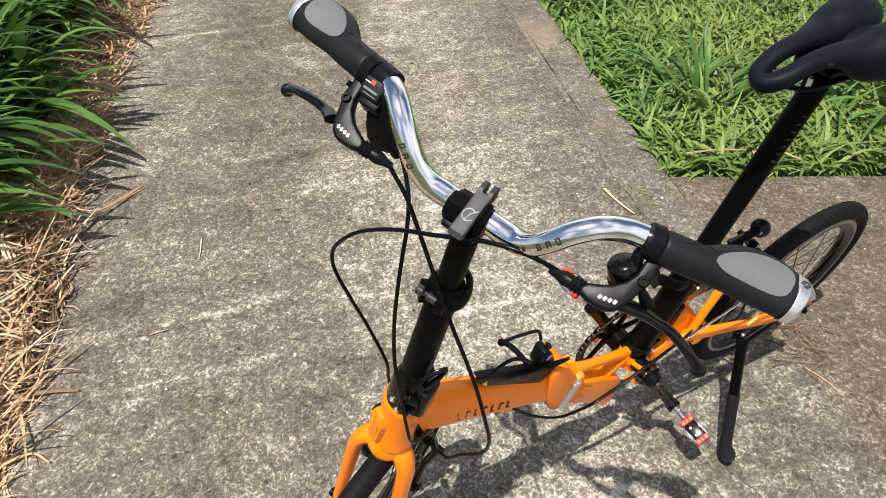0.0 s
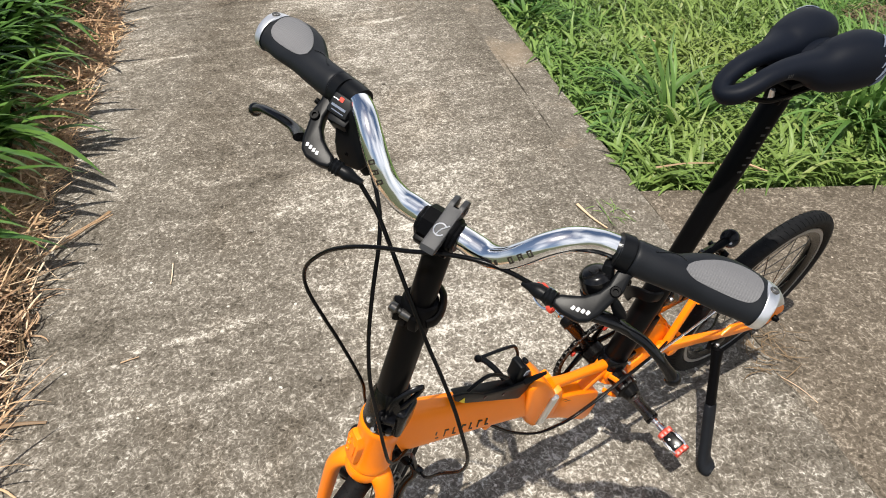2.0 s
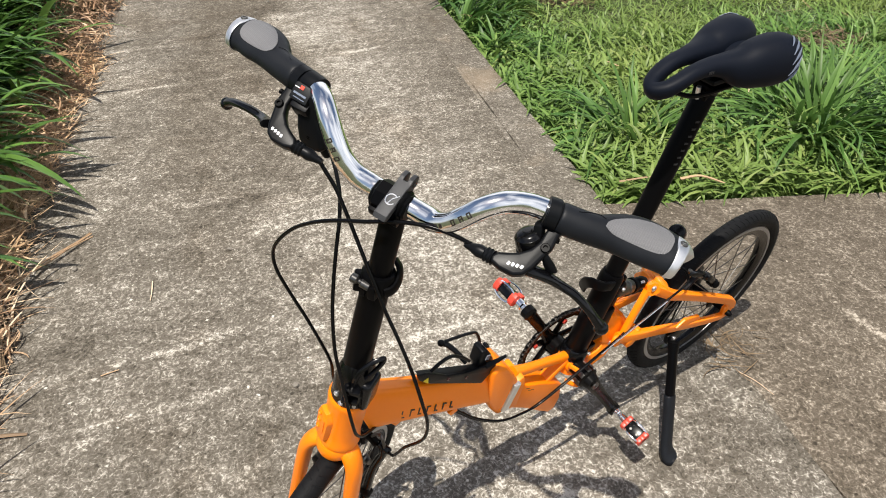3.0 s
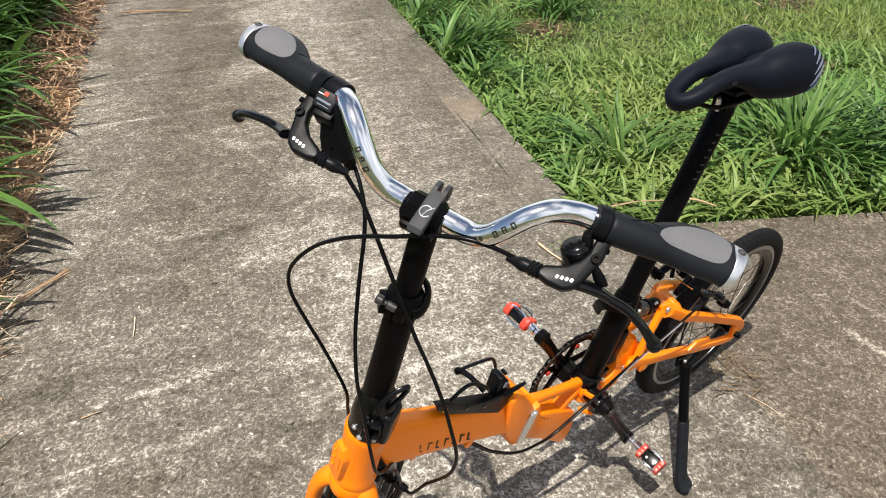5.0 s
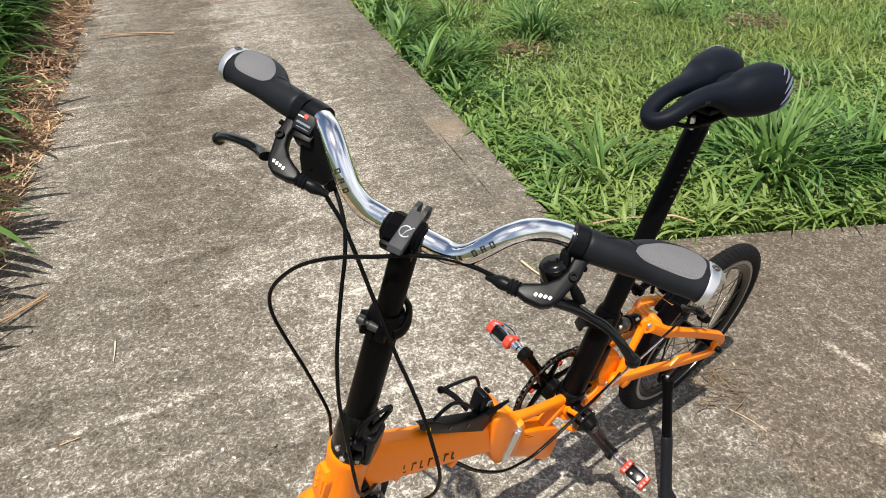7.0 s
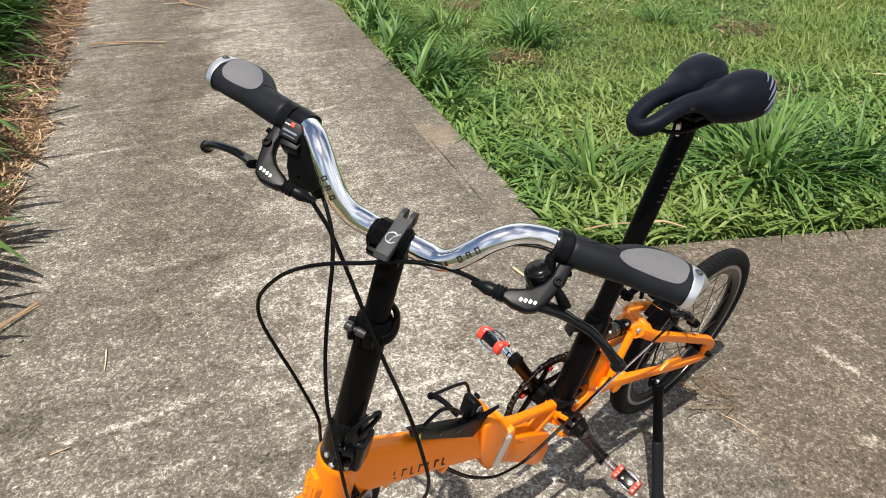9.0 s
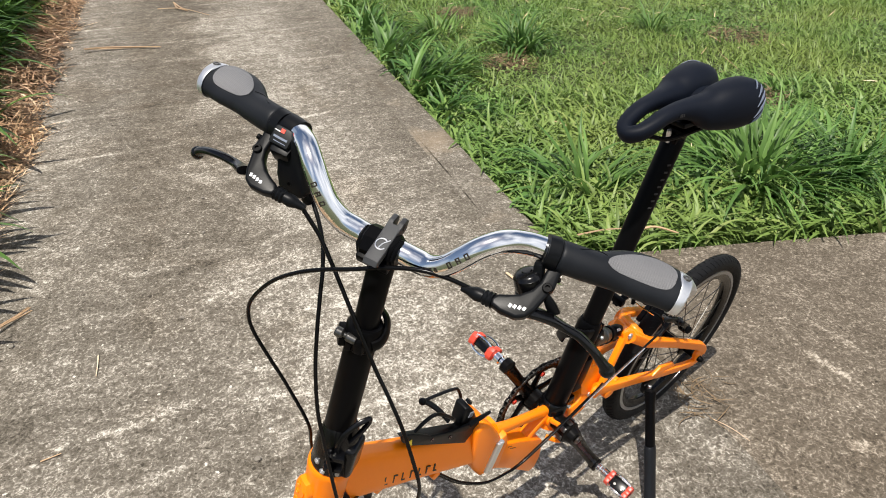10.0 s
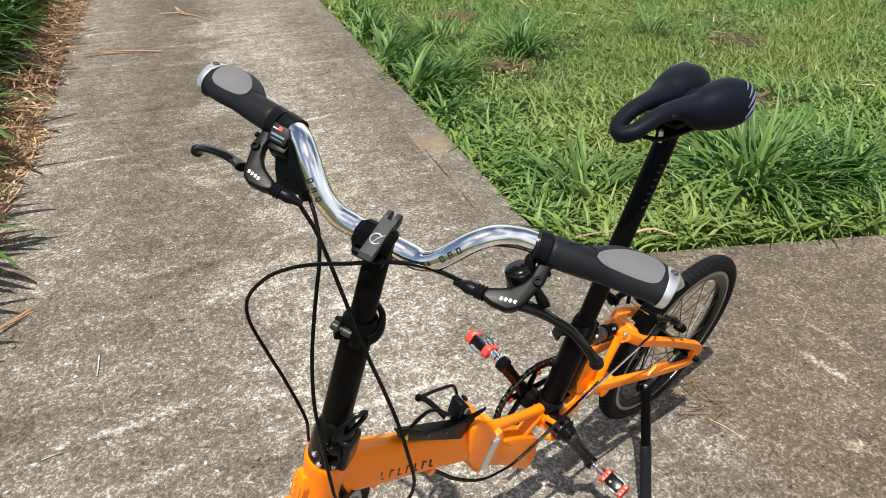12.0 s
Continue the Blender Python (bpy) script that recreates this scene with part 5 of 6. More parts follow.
for i in range(5):
    a = 2 * math.pi * i / 5 + 0.5
    b2 = bmesh.new()
    bolt(b2, (BB.x + 0.067 * math.cos(a), CY + 0.001, BB.z + 0.067 * math.sin(a)), (0, 1, 0), 0.0055, 0.004)
    part("chainring_bolt", b2, M_RED, ring, "red anodised bolt")


bm = bmesh.new()
a_top, a_bot = math.radians(100), math.radians(-95)
run = []
for i in range(38):
    a = a_top + (a_bot - a_top) * i / 37
    run.append(Vector((BB.x + RC * math.cos(a), CY, BB.z + RC * math.sin(a))))
end_lo, end_hi = Vector((0.070, -0.042, -0.146)), Vector((0.004, -0.042, 0.036))
line = [end_hi] + [end_hi.lerp(run[0], t / 30) for t in range(1, 30)] + run + [run[-1].lerp(end_lo, t / 28) for t in range(1, 29)] + [Vector((0.048, -0.042, -0.130)), Vector((0.036, -0.042, -0.08)), Vector((0.035, -0.042, -0.035))]
cum, total = [0.0], 0.0
for a, b in zip(line, line[1:]):
    total += (b - a).length
    cum.append(total)
j, pins = 0, []
for i in range(int(total / 0.0127)):
    s_ = i * 0.0127
    while cum[j + 1] < s_:
        j += 1
    q = line[j].lerp(line[j + 1], (s_ - cum[j]) / max(1e-6, cum[j + 1] - cum[j]))
    d = (line[j + 1] - line[j]).normalized()
    rot = Matrix((d, Vector((0, 1, 0)), d.cross(Vector((0, 1, 0))))).transposed().to_4x4()
    for yy in ((-0.0035, 0.0035) if i % 2 else (-0.0022, 0.0022)):
        box(bm, q + Vector((0, yy, 0)), (0.0135, 0.0011, 0.0075), rot, 0)
    pins.append(q)
chain = b_part("chain", bm, M_CHAIN, "dark roller chain with bright pins")
bm = bmesh.new()
lathe(bm, [(0.0012, -0.0047), (0.0020, -0.0043), (0.0020, 0.0043), (0.0012, 0.0047)], (0, 0, 0), (0, 1, 0), 8)
PIN = finish(bm, "pin", M_STEEL)
for q in pins:
    o = new("pin", PIN)
    o.parent, o.matrix_basis = chain, Matrix.Translation(q)

bm = bmesh.new()
plate(bm, [(0.01, -0.02), (0.03, -0.02), (0.080, -0.132), (0.074, -0.156), (0.056, -0.152), (0.015, -0.05)], -0.05, -0.046, 0.002)
plate(bm, [(0.01, -0.02), (0.03, -0.02), (0.080, -0.132), (0.074, -0.156), (0.056, -0.152), (0.015, -0.05)], -0.038, -0.034, 0.002)
lathe(bm, [(0.012, -0.004), (0.012, 0.004)], (0.03, -0.042, -0.045), (0, 1, 0), 16)
lathe(bm, [(0.012, -0.004), (0.012, 0.004)], (0.066, -0.042, -0.138), (0, 1, 0), 16)
sweep(bm, [(0.0, -0.07, -0.005), (0.02, -0.062, -0.03), (0.022, -0.05, -0.04)], 0.01, 10)
b_part("rear_derailleur", bm, M_BLACK, "black rear derailleur")

# kickstand
bm = bmesh.new()
k0, k1 = Vector((0.202, 0.072, 0.025)), Vector((0.279, 0.209, -0.206))
mid = k0.lerp(k1, 0.48)
sweep(bm, [k0, k0.lerp(k1, 0.1), mid, k0.lerp(k1, 0.56)], [(0.010, 0.013), (0.0115, 0.0095), (0.0115, 0.0095), (0.010, 0.008)], 12, (0, 1, 0), 0.7)
stand = b_part("kickstand", bm, M_BLACK, "black kickstand with flared rubber foot")
bm = bmesh.new()
pts = smooth([(*k0.lerp(k1, 0.44), 0.0140), (*k0.lerp(k1, 0.48), 0.0155), (*k0.lerp(k1, 0.75), 0.0150), (*k0.lerp(k1, 0.88), 0.0170), (*(k0.lerp(k1, 0.95) + Vector((-0.004, 0.002, 0))), 0.0215), (*(k1 + Vector((-0.010, 0.008, 0.003))), 0.0205), (*(k1 + Vector((-0.012, 0.016, 0.003))), 0.012)], 5)
sweep(bm, pts, [(q[3], 0.0105) for q in pts], 14, (0, 1, 0), 0.75)
part("foot", bm, M_RUBBER, stand, "black rubber sleeve and foot")
bm = bmesh.new()
box(bm, (0.187, 0.056, 0.026), (0.045, 0.012, 0.036), Matrix.Rotation(0.25, 4, "Y"), 0.005)
part("mount", bm, M_BLACK, stand)
b2 = bmesh.new()
bolt(b2, (0.191, 0.062, 0.022), (0, 1, 0), 0.005, 0.004)
part("mount_bolt", b2, M_SILVER, stand)

# rear brake and reflector
brake = new("rear_brake")
brake.parent = bicycle
tagged(brake, "black linear-pull rear brake over the tyre")
for s in (-1, 1):
    bm = bmesh.new()
    tip = (0.243, -0.038, 0.243) if s < 0 else (0.212, 0.040, 0.226)
    arm = smooth([(0.112, s * 0.055, 0.150, 0.0070), (0.140, s * 0.055, 0.182, 0.0068), (0.172, s * 0.052, 0.208, 0.0064), (0.205, s * 0.046, 0.224, 0.0058), (*tip, 0.0046)], 4)
    sweep(bm, arm, [(0.0058, q[3]) for q in arm], 10, (1, 0, 0), 0.6)
    part("brake_arm", bm, M_GLOSS, brake)
    bm = bmesh.new()
    box(bm, (0.150, s * 0.027, 0.156), (0.052, 0.011, 0.013), Matrix.Rotation(0.75, 4, "Y"), 0.003)
    part("brake_pad", bm, M_RUBBER, brake)
    bm = bmesh.new()
    lathe(bm, [(0.006, -0.012), (0.0105, -0.010), (0.0105, 0.004), (0.0085, 0.006), (0.0085, 0.011), (0.005, 0.013)], (0.116, s * 0.054, 0.155), (0.3, s * 0.9, 0.3), 20)
    part("pivot_boss", bm, M_BLACK, brake)
    bm = bmesh.new()
    lathe(bm, [(0.005, -0.004), (0.0095, -0.003), (0.0095, 0.004), (0.006, 0.006), (0.006, 0.012), (0.003, 0.013)], (0.168, s * 0.055, 0.205), (0.2, s, 0.35), 20)
    part("pad_nut", bm, M_GLOSS, brake)
    bm = bmesh.new()
    bolt(bm, Vector(tip) + Vector((0, 0, 0.004)), (0.2, 0, 1), 0.0042, 0.004)
    part("cable_bolt", bm, M_STEEL, brake)
bm = bmesh.new()
sweep(bm, smooth([(0.243, -0.038, 0.247), (0.238, 0.0, 0.240), (0.236, 0.030, 0.240)], 4), 0.0012, 6)
part("inner_cable", bm, M_CHROME, brake)
bm = bmesh.new()
sweep(bm, smooth([(0.240, 0.020, 0.247), (0.228, 0.036, 0.239), (0.2205, 0.045, 0.2245), (0.2225, 0.050, 0.2155), (0.231, 0.0545, 0.2145)], 5), 0.0026, 8)
part("brake_noodle", bm, M_BLACK, brake, "bent black cable guide")
bm = bmesh.new()
sweep(bm, smooth([(0.27, -0.004, 0.262), (0.262, -0.012, 0.292), (0.25, -0.012, 0.305), (0.238, -0.010, 0.310)], 5), 0.004, 8)
box(bm, (0.292, -0.004, 0.305), (0.10, 0.012, 0.007), Matrix.Rotation(0.1, 4, "Y"), 0.002)
box(bm, (0.338, -0.004, 0.31), (0.012, 0.03, 0.014), None, 0.003)
bracket = b_part("reflector_bracket", bm, M_BLACK)
bm = bmesh.new()
lathe(bm, [(0.004, 0.004), (0.0155, 0.003), (0.0168, 0.001), (0.0168, -0.003), (0.0155, -0.004)], (0.238, -0.006, 0.312), (0.78, 0.18, 0.6), 28)
shell = part("reflector_shell", bm, M_GLOSS, bracket)
bm = bmesh.new()
lathe(bm, [(0.0172, -0.0015), (0.0176, -0.003), (0.0174, -0.008), (0.0150, -0.0095), (0.004, -0.010)], (0.238, -0.006, 0.312), (0.78, 0.18, 0.6), 28)
part("rear_reflector", bm, M_LENS, bracket, "round dark red reflector")
for dz in (-0.004, 0.005):
    bm = bmesh.new()
    bolt(bm, (0.243, -0.003 + dz, 0.306 + dz * 0.6), (0.78, 0.18, 0.6), 0.003, 0.003)
    part("screw", bm, M_SILVER, bracket)

# bottle cage
bm = bmesh.new()
plate(bm, [(0.850, 0.318), (0.842, 0.308), (0.725, 0.236), (0.718, 0.240), (0.745, 0.256), (0.80, 0.289), (0.842, 0.314)], -0.010, 0.014, 0.002)
plate(bm, [(0.864, 0.350), (0.860, 0.334), (0.843, 0.313), (0.727, 0.222), (0.705, 0.243), (0.700, 0.258), (0.735, 0.272), (0.767, 0.283), (0.805, 0.304), (0.828, 0.327), (0.848, 0.343)], 0.014, 0.019, 0.002)
bmesh.ops.translate(bm, vec=(-0.015, 0, -0.016), verts=bm.verts)
cage = b_part("bottle_cage", bm, M_PLASTIC, "black bottle cage bolted on the main tube")
cage.matrix_basis = Matrix.Translation((0.009, 0, 0.005))
b2 = bmesh.new()
plate(b2, [(0.712, 0.222), (0.684, 0.238), (0.694, 0.268), (0.706, 0.288), (0.716, 0.288), (0.722, 0.255)], -0.013, 0.012, 0.004, 3)
part("bracket", b2, M_PLASTIC, cage)
b2 = bmesh.new()
bolt(b2, (0.703, 0.002, 0.286), (-0.75, 0.1, 0.65), 0.006, 0.005)
part("thumb_screw", b2, M_GLOSS, cage)
b2 = bmesh.new()
sweep(b2, [(0.705, 0.016, 0.248), (0.692, 0.026, 0.266), (0.682, 0.033, 0.280)], [(0.006, 0.0025), (0.005, 0.002), (0.003, 0.0015)], 8)
part("strap_end", b2, M_PLASTIC, cage)
b2 = bmesh.new()
sweep(b2, smooth([(0.742, 0.004, 0.272), (0.752, -0.010, 0.290), (0.762, -0.022, 0.302), (0.771, -0.027, 0.309)], 5), [(0.005, 0.0032)] * 16, 8)
part("arm", b2, M_PLASTIC, cage)
b2 = bmesh.new()
sweep(b2, smooth([(0.822, 0.016, 0.322), (0.806, 0.017, 0.334), (0.786, 0.016, 0.334), (0.764, 0.015, 0.315), (0.746, 0.015, 0.292)], 5), 0.003, 8)
part("rib", b2, M_PLASTIC, cage)
b2 = bmesh.new()
sweep(b2, smooth([(0.771, -0.027, 0.310), (0.735, -0.027, 0.302), (0.708, -0.027, 0.293), (0.698, -0.027, 0.284), (0.691, -0.025, 0.262), (0.694, -0.02, 0.245)], 5), 0.0028, 8)
part("wire", b2, M_PLASTIC, cage)
b2 = bmesh.new()
bmesh.ops.create_uvsphere(b2, u_segments=12, v_segments=8, radius=0.0062, matrix=Matrix.Translation((0.773, -0.027, 0.310)))
part("knob", b2, M_PLASTIC, cage)
b2 = bmesh.new()
plate(b2, [(0.838, 0.312), (0.828, 0.299), (0.829, 0.314)], 0.0188, 0.0198, 0)
part("sticker", b2, M_YELLOW, cage, "small yellow triangle sticker")
for x, z in ((0.788, 0.279), (0.750, 0.254)):
    b2 = bmesh.new()
    bolt(b2, (x, 0.0182, z), (0, 1, 0), 0.0032, 0.002)
    part("screw", b2, M_LENS, cage)
b2 = bmesh.new()
box(b2, (0.702, 0.0125, 0.266), (0.008, 0.002, 0.010), Matrix.Rotation(radians(-22), 4, "Y"), 0)
part("catch", b2, M_GREY, cage)

# stem
bm = bmesh.new()
lathe(bm, [(0.0265, 0.052), (0.0285, 0.054), (0.0290, 0.058), (0.0278, 0.062), (0.0282, 0.070), (0.0285, 0.082), (0.0270, 0.098), (0.0240, 0.112), (0.0205, 0.122), (0.0182, 0.127)], (SX, SY + 0.0035, 0), (0, 0, 1), 40)
box(bm, (SX + 0.000, SY + 0.0215, 0.078), (0.038, 0.026, 0.054), Matrix.Rotation(radians(4), 4, "Z"), 0.009, 4)
foot = s_part("stem_hinge", bm, M_GLOSS, "glossy black folding stem hinge")
bm = bmesh.new()
sweep(bm, smooth([(0.046, 0.010, 0.096), (0.045, 0.010, 0.116), (0.040, 0.014, 0.134), (0.032, 0.022, 0.148), (0.022, 0.030, 0.153), (0.018, 0.031, 0.146), (0.026, 0.027, 0.132), (0.036, 0.020, 0.116)], 5), [(0.0026, 0.0034)] * 36, 10, (0, 1, 0), 0.75)
part("latch", bm, M_GLOSS, foot, "black looped folding latch")
for c_, ax in (((SX + 0.0262, SY - 0.006, 0.072), (1, -0.35, 0)), ((SX + 0.0285, SY + 0.004, 0.062), (1, 0, 0))):
    b2 = bmesh.new()
    bolt(b2, c_, ax, 0.0040, 0.003)
    part("bolt", b2, M_SILVER, foot)
b2 = bmesh.new()
box(b2, (SX + 0.0235, SY + 0.0215, 0.070), (0.005, 0.0055, 0.020), Matrix.Rotation(0.35, 4, "Z"), 0.002)
part("catch_plate", b2, M_SILVER, foot)
for dz in (0.098, 0.078):
    b2 = bmesh.new()
    box(b2, (SX + 0.026, SY + 0.014, dz), (0.018, 0.022, 0.007), Matrix.Rotation(0.4, 4, "Z"), 0.002)
    part("rib", b2, M_GLOSS, foot)
bm = bmesh.new()
lathe(bm, [(0.0182, 0.118), (0.0186, 0.124), (0.0176, 0.285), (0.0168, 0.288)], (SX, SY, 0), (0, 0, 1), 32)
lower = s_part("lower_stem", bm, M_BLACK, "satin black lower stem tube")
bm = bmesh.new()
lathe(bm, [(0.0180, 0.258), (0.0208, 0.261), (0.0208, 0.286), (0.0185, 0.290)], (SX, SY, 0), (0, 0, 1), 32)
box(bm, (SX + 0.012, SY - 0.018, 0.270), (0.020, 0.012, 0.020), Matrix.Rotation(0.6, 4, "Z"), 0.003)
collar = s_part("stem_collar", bm, M_BLACK, "black height clamp collar")
bm = bmesh.new()
sweep(bm, smooth([(SX + 0.012, SY + 0.017, 0.272), (SX + 0.004, SY + 0.0225, 0.275), (SX - 0.008, SY + 0.0225, 0.281), (SX - 0.018, SY + 0.016, 0.291), (SX - 0.021, SY + 0.006, 0.297)], 5), [(0.003, 0.0075)] * 21, 10, (0, 0, 1), 0.7)
part("lever", bm, M_BLACK, collar)
bm = bmesh.new()
lathe(bm, [(0.0030, -0.024), (0.0030, -0.004), (0.0042, -0.003), (0.0058, -0.001), (0.0058, 0.005), (0.0045, 0.0065)], (0.0425, -0.0215, 0.2785), (0.12, -0.98, 0.12), 16)
lathe(bm, [(0.004, -0.006), (0.0052, -0.005), (0.0052, 0.005), (0.004, 0.006)], (0.0425, -0.0085, 0.2780), (0.12, -0.98, 0.12), 16)
part("clamp_bolt", bm, M_STEEL, collar, "dark steel clamp bolt")
bm = bmesh.new()
box(bm, (SX + 0.0200, SY + 0.006, 0.272), (0.010, 0.011, 0.018), Matrix.Rotation(0.2, 4, "X"), 0.003)
box(bm, (SX + 0.0180, SY - 0.006, 0.268), (0.010, 0.008, 0.016), None, 0.002)
part("clamp_nut", bm, M_BLACK, collar)
bm = bmesh.new()
lathe(bm, [(0.0140, 0.27), (0.0142, 0.285), (0.0142, 0.384), (0.0132, 0.388)], (SX, SY, 0), (0, 0, 1), 32)
s_part("upper_stem", bm, M_BLACK, "satin black upper stem tube")

# handlebar clamp and bar
BC = Vector((0.026, -0.0065, 0.399))
bm = bmesh.new()
for w, r in ((0.0215, 0.0160), (0.0175, 0.0185)):
    lathe(bm, [(r - 0.002, -w), (r, -w + 0.002), (r, w - 0.002), (r - 0.002, w)], BC + Vector((0.003, 0, -0.003)), (0, 1, 0), 8)
box(bm, BC + Vector((-0.006, 0.0, -0.014)), (0.034, 0.028, 0.022), None, 0.004)
box(bm, BC + Vector((0.012, 0.0, -0.014)), (0.016, 0.036, 0.014), Matrix.Rotation(radians(30), 4, "Y"), 0.003)
clampo = s_part("handlebar_clamp", bm, M_BLACK, "machined black handlebar clamp")
PY = -0.0015
bm = bmesh.new()
sweep(bm, [(x, PY, z) for x, z in ((0.0610, 0.3943), (0.0600, 0.3971), (0.0400, 0.4065), (0.0260, 0.4131), (0.0190, 0.4164))], [(0.0074, 0.0038), (0.0079, 0.0045), (0.0079, 0.0045), (0.0079, 0.0045), (0.0079, 0.0045)], 12, (0.424, 0, 0.905), 0.3)
for dy in (-0.0052, 0.0052):
    ear = [(0.027, 0.4170), (0.017, 0.4225), (0.008, 0.4240), (0.003, 0.4200), (0.004, 0.4120), (0.014, 0.4050), (0.027, 0.4040)]
    plate(bm, ear, PY + dy - 0.0028, PY + dy + 0.0028, 0.0014)
part("face_plate", bm, M_CAST, clampo, "flat dark grey cast face plate with slotted ears")
b2 = bmesh.new()
bolt(b2, (0.012, PY + 0.0079, 0.4150), (0, 1, 0), 0.0042, 0.0012)
part("clamp_bolt", b2, M_STEEL, clampo)
b2 = bmesh.new()
sweep(b2, [(0.015, PY - 0.006, 0.4140), (0.015, PY + 0.006, 0.4140)], 0.0024, 8)
part("clamp_bolt", b2, M_BLACK, clampo)
b2 = bmesh.new()
pn, pu = Vector((0.424, 0, 0.905)), Vector((-0.905, 0, 0.424))
pc = Vector((0.0425, PY, 0.4053)) + pn * 0.0048
q = [pc + pu * (0.0064 * math.sin(a)) + Vector((0, 0.0058 * math.cos(a), 0)) for a in [radians(50 + 280 * i / 14) for i in range(15)]]
sweep(b2, q, 0.0007, 6, pn)
sweep(b2, [pc + pu * 0.0075 + Vector((0, 0.006, 0)), pc + pu * 0.001 + Vector((0, 0.001, 0)), pc - pu * 0.006 + Vector((0, -0.001, 0))], 0.0006, 6, pn)
part("emblem", b2, M_SILVER, clampo, "thin silver emblem line")

half = [(0.026, 0.020, 0.398, 0.0118), (0.0265, 0.036, 0.3988, 0.0124), (0.0285, 0.050, 0.4030, 0.0118), (0.0310, 0.064, 0.4145, 0.0112), (0.0310, 0.078, 0.4315, 0.0112), (0.0275, 0.092, 0.4475, 0.0112), (0.018, 0.108, 0.4580, 0.0112), (0.004, 0.126, 0.459, 0.0112), (-0.004, 0.142, 0.457, 0.0112), (-0.0085, 0.156, 0.4562, 0.0110), (-0.012, 0.168, 0.4555, 0.0110), (-0.0165, 0.184, 0.4545, 0.0110)]
barline = [(a, -b, c_, d_) for a, b, c_, d_ in half[::-1]] + half
def drop(b):
    """The bar sits a little lower on the bell's side."""
    k = min(1.0, max(0.0, (b - 0.085) / 0.05))
    return 0.005 * k * k * (3 - 2 * k)


barline = smooth([(a + 0.004 * math.exp(-((abs(b) - 0.07) / 0.03) ** 2), b - 0.003, c_ - 0.0036 * math.copysign(math.exp(-((abs(b) - 0.075) / 0.04) ** 2), b) - drop(b), d_) for a, b, c_, d_ in barline], 6)
bm = bmesh.new()
sweep(bm, barline, [q[3] for q in barline], 28)
bar = s_part("handlebar", bm, M_CHROME, "polished chrome riser handlebar")
# printed marks on the bar, as plain bars
def bar_point(y):
    for a, b in zip(barline, barline[1:]):
        if a[1] <= y <= b[1]:
            t = (y - a[1]) / (b[1] - a[1])
            q = a + (b - a) * t
            return Vector(q[:3]), Vector((b - a)[:3]).normalized()


for side, y0, n_, big in ((1, 0.051, 4, 0), (1, 0.0725, 3, 1), (-1, 0.068, 3, 1)):
    for i in range(n_):
        y = side * (y0 + i * (0.0056 if big else 0.0038)) - 0.003
        q, d = bar_point(y)
        nrm = Vector((0.85, 0, 0.2))
        nrm = (nrm - d * nrm.dot(d)).normalized()
        up_ = nrm.cross(d)
        m = axes(d, up_, nrm, q + nrm * 0.0112)
        b2 = bmesh.new()
        w_, h_ = (0.0044, 0.0062) if big else (0.0030, 0.0044)
        for dx in (-0.5, 0.5):
            box(b2, (0, 0, 0), (0.0013, h_, 0.0006), m @ Matrix.Translation((dx * (w_ - 0.001), 0, 0)), 0)
        for dy in ((-0.5, 0.5), (0.0, 0.5))[i % 2]:
            box(b2, (0, 0, 0), (w_ - 0.001, 0.0012, 0.0006), m @ Matrix.Translation((0, dy * (h_ - 0.001), 0)), 0)
        part("letter_bar", b2, M_INK, bar)

